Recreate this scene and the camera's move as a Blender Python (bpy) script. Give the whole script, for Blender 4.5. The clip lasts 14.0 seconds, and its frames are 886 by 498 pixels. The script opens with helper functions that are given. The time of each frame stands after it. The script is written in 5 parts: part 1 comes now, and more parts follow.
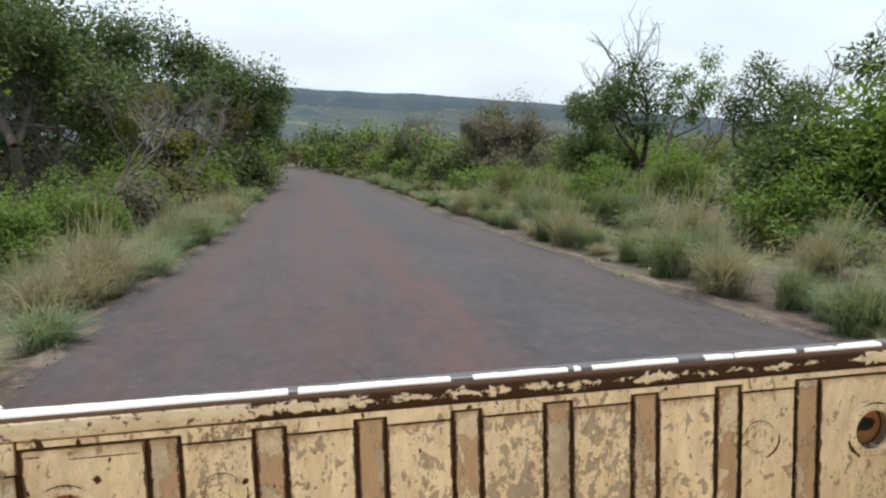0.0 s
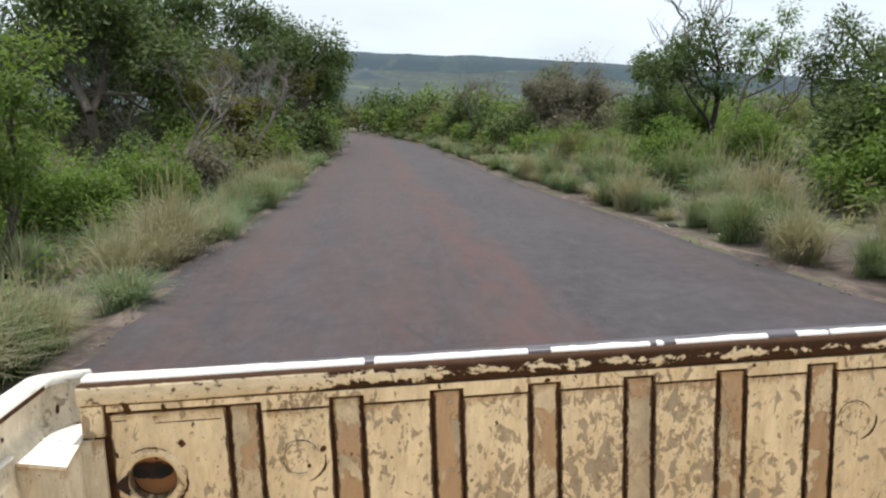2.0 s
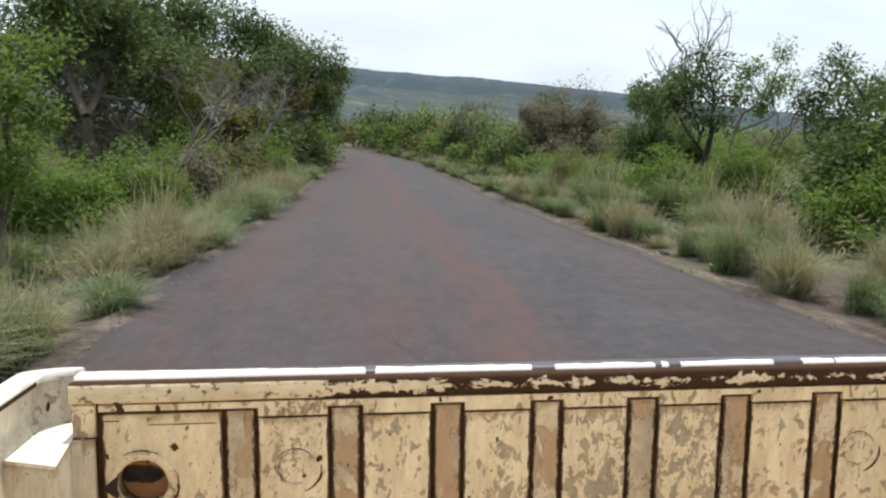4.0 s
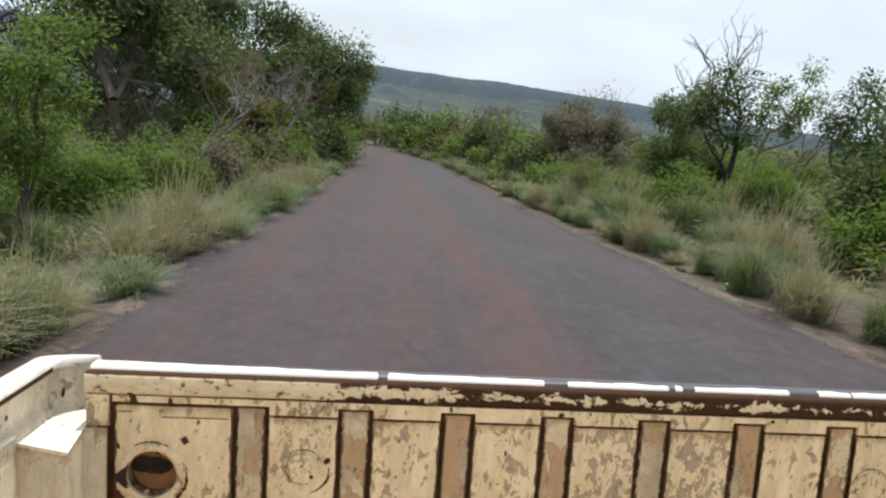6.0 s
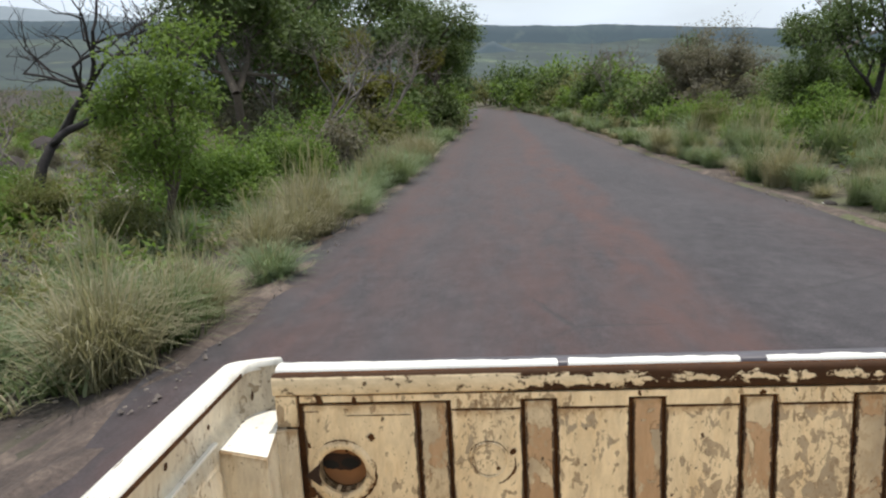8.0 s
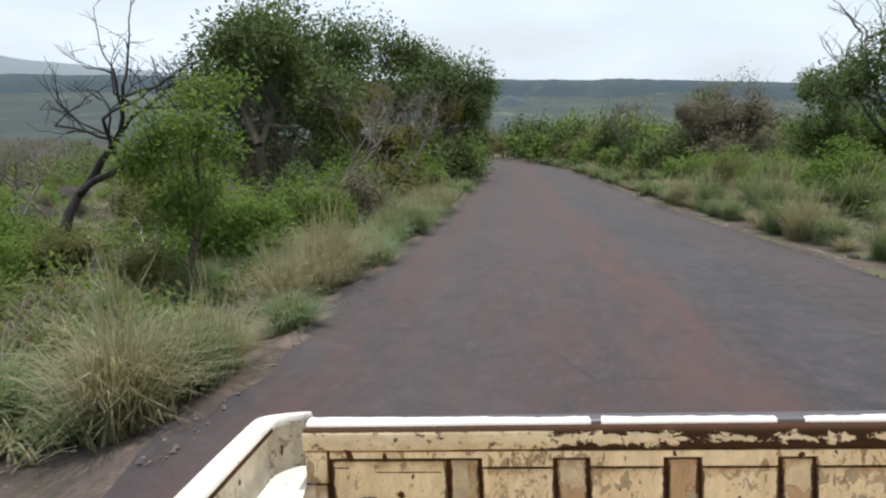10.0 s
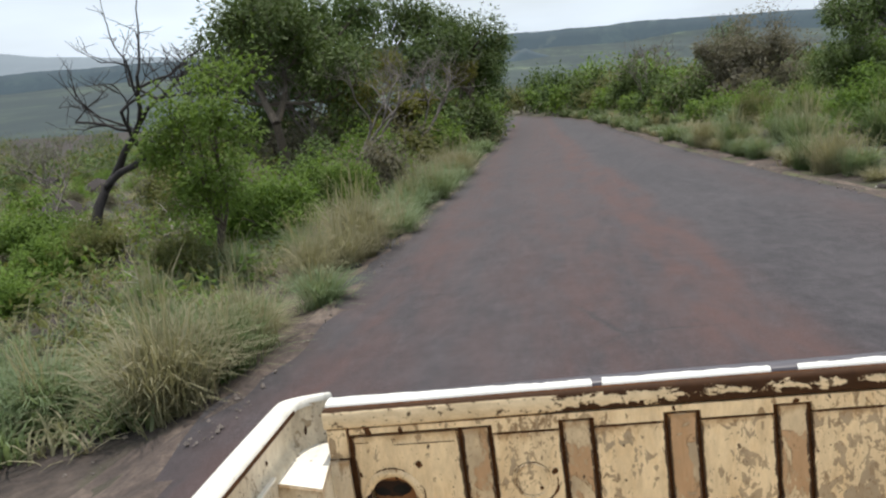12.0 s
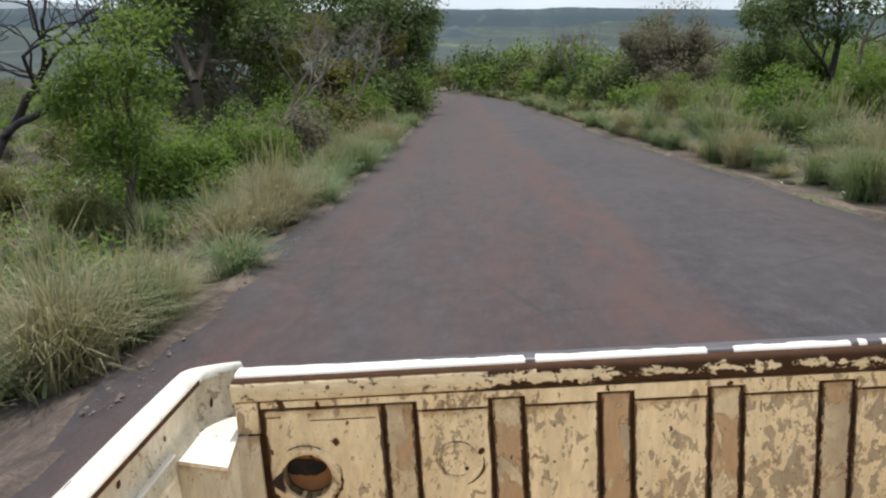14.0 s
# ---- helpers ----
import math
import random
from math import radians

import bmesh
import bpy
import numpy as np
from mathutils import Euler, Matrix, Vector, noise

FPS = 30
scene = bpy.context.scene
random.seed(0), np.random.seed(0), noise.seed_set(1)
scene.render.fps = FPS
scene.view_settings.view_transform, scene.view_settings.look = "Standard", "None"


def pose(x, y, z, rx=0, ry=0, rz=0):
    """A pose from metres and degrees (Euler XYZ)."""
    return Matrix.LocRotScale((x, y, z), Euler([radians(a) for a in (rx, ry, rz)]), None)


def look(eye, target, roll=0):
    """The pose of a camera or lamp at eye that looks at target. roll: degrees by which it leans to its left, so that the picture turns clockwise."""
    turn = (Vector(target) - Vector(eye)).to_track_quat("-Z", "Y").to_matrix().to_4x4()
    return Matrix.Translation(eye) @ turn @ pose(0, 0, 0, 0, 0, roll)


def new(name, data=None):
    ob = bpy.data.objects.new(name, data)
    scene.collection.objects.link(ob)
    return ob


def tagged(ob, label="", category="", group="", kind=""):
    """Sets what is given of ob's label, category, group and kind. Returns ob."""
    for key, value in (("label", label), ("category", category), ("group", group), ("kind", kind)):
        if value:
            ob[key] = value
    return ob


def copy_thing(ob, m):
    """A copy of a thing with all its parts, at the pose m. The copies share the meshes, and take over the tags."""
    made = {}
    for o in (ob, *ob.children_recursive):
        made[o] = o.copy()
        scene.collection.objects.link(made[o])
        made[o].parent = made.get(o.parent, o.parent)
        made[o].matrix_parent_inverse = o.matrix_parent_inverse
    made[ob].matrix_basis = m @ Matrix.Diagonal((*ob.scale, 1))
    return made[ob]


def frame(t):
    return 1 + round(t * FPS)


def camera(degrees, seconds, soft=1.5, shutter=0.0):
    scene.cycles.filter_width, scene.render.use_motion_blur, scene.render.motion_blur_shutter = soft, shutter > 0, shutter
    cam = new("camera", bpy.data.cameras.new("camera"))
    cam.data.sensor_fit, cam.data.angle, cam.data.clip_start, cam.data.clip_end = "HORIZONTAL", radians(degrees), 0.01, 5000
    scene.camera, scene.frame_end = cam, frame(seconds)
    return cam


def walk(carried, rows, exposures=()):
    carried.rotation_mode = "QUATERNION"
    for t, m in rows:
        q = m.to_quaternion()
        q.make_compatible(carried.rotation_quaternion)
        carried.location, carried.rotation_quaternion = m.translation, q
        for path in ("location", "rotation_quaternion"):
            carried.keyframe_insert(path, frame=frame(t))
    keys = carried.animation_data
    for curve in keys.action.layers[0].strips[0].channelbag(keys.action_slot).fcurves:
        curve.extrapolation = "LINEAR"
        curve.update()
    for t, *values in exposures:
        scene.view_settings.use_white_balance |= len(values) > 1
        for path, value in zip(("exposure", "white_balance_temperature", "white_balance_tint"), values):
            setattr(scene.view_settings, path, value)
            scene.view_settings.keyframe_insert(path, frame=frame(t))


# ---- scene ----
# The camera rides in the open bed of a pickup that stands on a road falling away behind it.
# TILT lays the road's own frame (x across, y down the road, z off the road) into the level world.
FALL, BANK = 6.7, 4.1
TILT = pose(0, 0, 0, -FALL) @ pose(0, 0, 0, 0, -BANK)
cam = camera(64.0, 14.0, soft=2.25)
PATH = [
    (0, (-0.292, -1.013, 1.358), (0.072, 0.942, 1.141), -1.6),
    (0.5, (-0.313, -0.985, 1.363), (-0.018, 0.965, 1.032), 0.1),
    (1, (-0.334, -0.962, 1.352), (-0.133, 1.012, 1.100), -1.8),
    (1.5, (-0.311, -0.976, 1.371), (-0.076, 0.991, 1.102), -1.9),
    (2, (-0.313, -0.981, 1.363), (-0.121, 0.985, 1.051), -2.0),
    (2.5, (-0.325, -0.973, 1.375), (-0.165, 1.000, 1.085), -3.0),
    (3, (-0.347, -0.965, 1.376), (-0.232, 1.018, 1.145), -1.4),
    (3.5, (-0.367, -0.960, 1.350), (-0.195, 1.015, 1.083), -0.6),
    (4, (-0.337, -0.967, 1.349), (-0.116, 1.004, 1.090), 0.6),
    (4.2, (-0.328, -0.967, 1.370), (-0.079, 1.000, 1.114), 2.1),
    (6.3, (-0.354, -0.964, 1.355), (-0.198, 1.013, 1.099), 4.3),
    (6.5, (-0.362, -0.970, 1.350), (-0.256, 1.009, 1.080), 3.9),
    (7, (-0.372, -0.966, 1.344), (-0.342, 1.014, 1.063), 3.2),
    (7.5, (-0.395, -0.925, 1.359), (-0.512, 1.036, 0.986), 0.3),
    (7.7, (-0.404, -0.912, 1.376), (-0.568, 1.047, 1.006), -1.7),
    (9.8, (-0.419, -0.914, 1.395), (-0.565, 1.065, 1.148), -5.0),
    (10, (-0.429, -0.922, 1.393), (-0.632, 1.055, 1.168), -2.7),
    (10.5, (-0.409, -0.913, 1.406), (-0.775, 1.030, 1.106), -3.1),
    (11, (-0.418, -0.934, 1.405), (-0.892, 0.991, 1.145), -3.1),
    (11.5, (-0.418, -0.951, 1.420), (-0.922, 0.970, 1.183), -2.8),
    (12, (-0.378, -0.957, 1.421), (-0.666, 0.996, 1.099), -7.7),
    (12.5, (-0.353, -0.969, 1.417), (-0.363, 0.980, 0.968), -7.6),
    (13, (-0.357, -0.980, 1.410), (-0.360, 0.946, 0.873), -9.0),
    (13.5, (-0.379, -0.990, 1.395), (-0.438, 0.962, 0.962), -7.1),
    (14, (-0.403, -0.884, 1.393), (-0.474, 1.072, 0.981), -3.8),
]
walk(cam, [(t, TILT @ look(eye, target, roll)) for t, eye, target, roll in PATH], exposures=[(0, -0.06), (1.0, 0.0), (4.2, -0.02), (6.5, -0.14), (14, -0.15)])

# ---- world, sun ----
world = bpy.data.worlds.new("sky")
scene.world = world
world.use_nodes = True
wn, wl = world.node_tree.nodes, world.node_tree.links
wn.clear()
SUN_ELEV, SUN_AZ = 72.0, 2.0      # azimuth from +y towards +x
sky = wn.new("ShaderNodeTexSky")
sky.sky_type, sky.sun_disc = "NISHITA", False
sky.sun_elevation, sky.sun_rotation = radians(SUN_ELEV), radians(SUN_AZ)
sky.air_density, sky.dust_density, sky.ozone_density = 1.0, 3.0, 1.0
coords = wn.new("ShaderNodeTexCoord")
stretch = wn.new("ShaderNodeMapping")
stretch.inputs["Scale"].default_value = (1.6, 1.6, 7.0)
cloud = wn.new("ShaderNodeTexNoise")
cloud.inputs["Scale"].default_value, cloud.inputs["Detail"].default_value = 1.7, 5
ramp = wn.new("ShaderNodeValToRGB")
ramp.color_ramp.elements[0].position, ramp.color_ramp.elements[1].position = 0.35, 0.68
ramp.color_ramp.elements[0].color = (0.70, 0.70, 0.70, 1)
ramp.color_ramp.elements[1].color = (0.93, 0.93, 0.93, 1)
veil = wn.new("ShaderNodeMixRGB")
veil.inputs["Color2"].default_value = (9.1, 10.3, 11.5, 1)
back = wn.new("ShaderNodeBackground")
back.inputs["Strength"].default_value = 0.115
world_out = wn.new("ShaderNodeOutputWorld")
wl.new(coords.outputs["Generated"], stretch.inputs["Vector"])
wl.new(stretch.outputs["Vector"], cloud.inputs["Vector"])
wl.new(cloud.outputs["Fac"], ramp.inputs["Fac"])
wl.new(ramp.outputs["Color"], veil.inputs["Fac"])
wl.new(sky.outputs["Color"], veil.inputs["Color1"])
wl.new(veil.outputs["Color"], back.inputs["Color"])
wl.new(back.outputs["Background"], world_out.inputs["Surface"])

sun_data = bpy.data.lights.new("sun", "SUN")
sun_data.energy, sun_data.angle, sun_data.color = 4.6, radians(0.6), (1.0, 0.95, 0.885)
sun = new("sun", sun_data)
se, sa = radians(SUN_ELEV), radians(SUN_AZ)
sun.matrix_world = look((0, 0, 60), (-60 * math.cos(se) * math.sin(sa), -60 * math.cos(se) * math.cos(sa), 60 - 60 * math.sin(se)))


# ---- materials ----
class Mat:
    """A node material with short helpers."""

    def __init__(self, name, rough=0.7, metal=0.0):
        self.m = bpy.data.materials.new(name)
        self.m.use_nodes = True
        self.t = self.m.node_tree
        self.b = self.t.nodes["Principled BSDF"]
        self.b.inputs["Roughness"].default_value, self.b.inputs["Metallic"].default_value = rough, metal
        self.co = self.t.nodes.new("ShaderNodeTexCoord")

    def put(self, socket, value):
        if isinstance(value, bpy.types.NodeSocket):
            self.t.links.new(value, socket)
        elif isinstance(value, tuple) and len(value) == 3 and socket.type == "RGBA":
            socket.default_value = (*value, 1)
        else:
            socket.default_value = value

    def node(self, kind, **values):
        n = self.t.nodes.new(kind)
        for key, value in values.items():
            self.put(n.inputs[key], value)
        return n

    def where(self, space="Object", scale=(1, 1, 1)):
        return self.node("ShaderNodeMapping", Vector=self.co.outputs[space], Scale=scale).outputs["Vector"]

    def world(self, scale=(1, 1, 1)):
        return self.node("ShaderNodeMapping", Vector=self.t.nodes.new("ShaderNodeNewGeometry").outputs["Position"], Scale=scale).outputs["Vector"]

    def noise(self, at, scale, detail=4.0, rough=0.55, warp=0.0):
        return self.node("ShaderNodeTexNoise", Vector=at, Scale=scale, Detail=detail, Roughness=rough, Distortion=warp).outputs["Fac"]

    def ramp(self, fac, *stops):
        n = self.t.nodes.new("ShaderNodeValToRGB")
        self.put(n.inputs["Fac"], fac)
        e = n.color_ramp.elements
        while len(e) < len(stops):
            e.new(0.5)
        for k, (p, c) in enumerate(stops):
            e[k].position, e[k].color = p, (*c, 1) if isinstance(c, tuple) else (c, c, c, 1)
        return n.outputs["Color"]

    def mix(self, fac, a, b, how="MIX"):
        n = self.t.nodes.new("ShaderNodeMixRGB")
        n.blend_type = how
        for key, v in (("Fac", fac), ("Color1", a), ("Color2", b)):
            self.put(n.inputs[key], v)
        return n.outputs["Color"]

    def math(self, how, a, b=0.0):
        n = self.t.nodes.new("ShaderNodeMath")
        n.operation = how
        self.put(n.inputs[0], a), self.put(n.inputs[1], b)
        return n.outputs[0]

    def bump(self, height, strength=0.3, distance=0.01):
        n = self.node("ShaderNodeBump", Height=height, Strength=strength, Distance=distance)
        self.t.links.new(n.outputs["Normal"], self.b.inputs["Normal"])

    def colour(self, value):
        self.put(self.b.inputs["Base Color"], value)
        return self

    def each(self):
        return self.t.nodes.new("ShaderNodeObjectInfo").outputs["Random"]

    def island(self):
        return self.t.nodes.new("ShaderNodeNewGeometry").outputs["Random Per Island"]


def leaf_material(name, dark, light, old, share=0.12, through_light=0.36):
    k = Mat(name, 0.58)
    k.b.inputs["Specular IOR Level"].default_value = 0.16
    clump = k.ramp(k.noise(k.where(), 1.7, 3, 0.6), (0.34, 0.0), (0.66, 1.0))
    pick = k.math("ADD", k.math("MULTIPLY", k.island(), 0.62), k.math("MULTIPLY", clump, 0.38))
    c = k.ramp(pick, (0.0, dark), (0.55, light), (1 - share, light), (1.0, old))
    c = k.mix(k.math("MULTIPLY", k.each(), 0.35), c, k.mix(0.5, dark, old))
    k.colour(c)
    tr = k.node("ShaderNodeBsdfTranslucent", Color=k.mix(0.5, c, (light[0] * 1.5, light[1] * 1.5, light[2] * 0.9)))
    join = k.node("ShaderNodeMixShader", Fac=through_light)
    k.t.links.new(k.b.outputs[0], join.inputs[1])
    k.t.links.new(tr.outputs[0], join.inputs[2])
    k.t.links.new(join.outputs[0], k.t.nodes["Material Output"].inputs["Surface"])
    return k.m


LEAF_GREEN = leaf_material("bright_leaves", (0.040, 0.082, 0.014), (0.140, 0.220, 0.040), (0.22, 0.24, 0.06))
LEAF_DARK = leaf_material("dark_leaves", (0.012, 0.028, 0.008), (0.082, 0.128, 0.034), (0.17, 0.17, 0.055), 0.12, 0.22)
LEAF_OLIVE = leaf_material("olive_leaves", (0.046, 0.056, 0.016), (0.135, 0.150, 0.044), (0.21, 0.15, 0.08), 0.3)
LEAF_YELLOW = leaf_material("yellow_green_leaves", (0.040, 0.048, 0.010), (0.165, 0.165, 0.034), (0.21, 0.14, 0.05), 0.25)
LEAF_GREY = leaf_material("grey_brown_twigs_and_leaves", (0.055, 0.051, 0.034), (0.160, 0.150, 0.104), (0.24, 0.205, 0.15), 0.3)
GRASS_GREEN = leaf_material("green_grass", (0.062, 0.105, 0.040), (0.158, 0.208, 0.094), (0.30, 0.28, 0.18), 0.34)
GRASS_STRAW = leaf_material("straw_grass", (0.145, 0.142, 0.070), (0.285, 0.268, 0.165), (0.44, 0.375, 0.27), 0.42)
GRASS_BLUE = leaf_material("grey_green_grass", (0.09, 0.14, 0.07), (0.19, 0.25, 0.13), (0.34, 0.32, 0.2), 0.3)


def bark_material(name, dark, light):
    k = Mat(name, 0.9)
    n = k.noise(k.where(scale=(6, 6, 1.5)), 7, 6, 0.65)
    k.colour(k.ramp(n, (0.3, dark), (0.7, light)))
    k.bump(n, 0.6, 0.02)
    return k.m


BARK = bark_material("brown_bark", (0.05, 0.038, 0.028), (0.17, 0.135, 0.10))
BARK_PALE = bark_material("pale_dead_wood", (0.10, 0.082, 0.070), (0.25, 0.215, 0.19))
BARK_BLACK = bark_material("charred_bark", (0.012, 0.010, 0.010), (0.055, 0.045, 0.042))


def road_material():
    k = Mat("worn_asphalt_with_red_dust", 0.85)
    at = k.world()
    fine = k.noise(at, 60, 6, 0.75)
    mid = k.noise(k.world((1.0, 0.7, 1)), 7.0, 6, 0.7)
    patch = k.noise(k.world((0.8, 0.22, 1)), 1.3, 5, 0.6, 0.6)
    grain = k.math("ADD", k.math("MULTIPLY", fine, 0.6), k.math("MULTIPLY", mid, 0.4))
    grey = k.ramp(grain, (0.34, (0.0135, 0.0118, 0.0135)), (0.5, (0.0345, 0.0298, 0.0330)), (0.68, (0.092, 0.079, 0.084)))
    grey = k.mix(k.ramp(patch, (0.40, 0.0), (0.66, 0.65)), grey, k.mix(mid, (0.033, 0.0288, 0.0312), (0.080, 0.069, 0.073)))
    spots = k.ramp(k.noise(k.world((1.0, 0.10, 1)), 12, 6, 0.72, 0.4), (0.50, 0.0), (0.70, 0.30))
    grey = k.mix(spots, grey, (0.086, 0.069, 0.074))
    pits = k.ramp(k.noise(k.world((1.0, 0.30, 1)), 7, 6, 0.75), (0.31, 0.55), (0.40, 0.0))
    grey = k.mix(pits, grey, (0.022, 0.019, 0.021))
    # red dust lies thin over the middle and gathers in long streaks between the wheel tracks
    sep = k.node("ShaderNodeSeparateXYZ", Vector=at)
    x = k.math("ADD", sep.outputs["X"], k.math("MULTIPLY", k.math("SUBTRACT", k.noise(k.world((0.3, 0.16, 1)), 1.0, 3), 0.5), 0.9))
    def streak(centre, width):
        d = k.math("DIVIDE", k.math("ABSOLUTE", k.math("SUBTRACT", x, centre)), width)
        return k.math("MAXIMUM", k.math("SUBTRACT", 1.0, d), 0.0)
    dust = k.math("ADD", k.math("MULTIPLY", streak(0.72, 0.46), 1.1), k.math("MULTIPLY", streak(-1.75, 0.6), 0.7))
    dust = k.math("ADD", dust, k.math("MULTIPLY", streak(-0.2, 1.5), 0.55))
    dust = k.math("ADD", dust, k.math("MULTIPLY", streak(2.9, 0.8), 0.3))
    torn = k.ramp(k.noise(k.world((1.5, 0.35, 1)), 2.2, 6, 0.65), (0.35, 0.1), (0.62, 1.0))
    amount = k.math("MULTIPLY", k.math("MINIMUM", k.math("MULTIPLY", dust, 1.15), 0.9), torn)
    red = k.mix(fine, (0.056, 0.0262, 0.0220), (0.104, 0.052, 0.044))
    c = k.mix(amount, grey, red)
    dark = k.ramp(k.noise(k.world((1.2, 0.5, 1)), 3.1, 5, 0.6, 1.2), (0.28, 0.5), (0.42, 0.0))
    c = k.mix(dark, c, (0.030, 0.027, 0.028))
    # fine cracks
    v = k.t.nodes.new("ShaderNodeTexVoronoi")
    v.feature = "DISTANCE_TO_EDGE"
    k.put(v.inputs["Vector"], k.mix(0.12, at, k.node("ShaderNodeTexNoise", Vector=at, Scale=2.0, Detail=4.0).outputs["Color"])), k.put(v.inputs["Scale"], 0.55)
    crack = k.ramp(v.outputs["Distance"], (0.0, 0.75), (0.012, 0.0))
    crack = k.math("MULTIPLY", crack, k.ramp(k.noise(at, 0.5, 2), (0.5, 0.0), (0.6, 1.0)))
    k.colour(k.mix(crack, c, (0.03, 0.027, 0.028)))
    k.bump(k.math("SUBTRACT", k.math("ADD", fine, k.noise(at, 160, 2)), crack), 0.55, 0.012)
    return k.m


def soil_material():
    k = Mat("brown_volcanic_soil", 0.95)
    at = k.world()
    fine, big = k.noise(at, 9, 7, 0.7), k.noise(at, 0.35, 4, 0.6, 0.4)
    c = k.ramp(fine, (0.25, (0.040, 0.029, 0.024)), (0.5, (0.098, 0.072, 0.056)), (0.78, (0.19, 0.145, 0.115)))
    c = k.mix(k.ramp(big, (0.42, 0.0), (0.62, 0.6)), c, (0.045, 0.036, 0.032))
    green = k.ramp(k.noise(at, 0.6, 6, 0.65), (0.45, 0.0), (0.60, 0.85))
    c = k.mix(green, c, k.mix(k.noise(at, 5, 4), (0.055, 0.075, 0.026), (0.145, 0.150, 0.065)))
    lava = k.ramp(k.noise(k.world((1, 0.6, 1)), 0.10, 6, 0.65, 0.5), (0.47, 0.0), (0.55, 0.85))
    at_side = k.node("ShaderNodeSeparateXYZ", Vector=k.world())
    field = k.math("SUBTRACT", k.math("MULTIPLY", at_side.outputs["X"], -1.0), k.math("MULTIPLY", at_side.outputs["Y"], 0.42))
    field = k.math("ADD", field, k.math("MULTIPLY", k.math("SUBTRACT", k.noise(k.world((1, 0.6, 1)), 0.16, 5, 0.65), 0.5), 16.0))
    lava = k.math("MAXIMUM", lava, k.ramp(k.math("MULTIPLY", field, 0.1), (0.40, 0.0), (0.70, 0.95)))
    c = k.mix(lava, c, k.mix(k.ramp(fine, (0.35, 0.0), (0.7, 1.0)), (0.010, 0.008, 0.007), (0.058, 0.042, 0.035)))
    k.colour(c)
    k.bump(k.math("ADD", fine, big), 0.8, 0.05)
    return k.m


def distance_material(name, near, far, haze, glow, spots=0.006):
    """Far country behind miles of bright air: the haze is painted on as emission."""
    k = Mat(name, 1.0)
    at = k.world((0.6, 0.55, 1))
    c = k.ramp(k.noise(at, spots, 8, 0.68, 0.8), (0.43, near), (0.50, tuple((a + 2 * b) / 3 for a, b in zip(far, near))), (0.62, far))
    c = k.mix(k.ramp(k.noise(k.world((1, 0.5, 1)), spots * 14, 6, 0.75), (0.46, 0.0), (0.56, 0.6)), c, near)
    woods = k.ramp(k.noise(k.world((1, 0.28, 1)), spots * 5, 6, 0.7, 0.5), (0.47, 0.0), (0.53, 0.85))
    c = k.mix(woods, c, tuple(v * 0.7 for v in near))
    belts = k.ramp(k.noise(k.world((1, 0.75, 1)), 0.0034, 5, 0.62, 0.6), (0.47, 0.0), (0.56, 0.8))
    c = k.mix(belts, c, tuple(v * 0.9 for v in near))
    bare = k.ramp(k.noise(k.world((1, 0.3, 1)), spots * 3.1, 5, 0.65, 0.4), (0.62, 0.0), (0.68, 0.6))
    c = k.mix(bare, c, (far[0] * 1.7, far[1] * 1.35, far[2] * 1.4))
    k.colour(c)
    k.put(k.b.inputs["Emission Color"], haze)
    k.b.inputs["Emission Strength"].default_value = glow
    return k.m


def dirt_material():
    k = Mat("pale_dusty_dirt", 0.95)
    at = k.world()
    n, g = k.noise(k.world((1, 0.6, 1)), 3.5, 7, 0.7, 0.4), k.noise(at, 40, 5, 0.7)
    c = k.ramp(n, (0.35, (0.042, 0.031, 0.027)), (0.5, (0.105, 0.076, 0.062)), (0.68, (0.225, 0.170, 0.132)))
    k.colour(k.mix(k.ramp(g, (0.35, 0.6), (0.6, 0.0)), c, (0.045, 0.035, 0.03)))
    k.bump(k.math("ADD", n, g), 0.8, 0.03)
    return k.m


ROAD, SOIL, DIRT = road_material(), soil_material(), dirt_material()
# The pale blues are emission, a painted veil that deepens with distance.
PLAIN = distance_material("green_plain_haze_glow", (0.006, 0.013, 0.010), (0.090, 0.122, 0.055), (0.24, 0.34, 0.40), 0.15, 0.0045)
RIDGE = distance_material("wooded_ridge_haze_glow", (0.010, 0.018, 0.017), (0.028, 0.042, 0.030), (0.22, 0.34, 0.47), 0.25)
MOUNTAIN = distance_material("blue_mountain_haze_glow", (0.02, 0.03, 0.03), (0.03, 0.04, 0.04), (0.40, 0.47, 0.55), 0.80, 0.002)


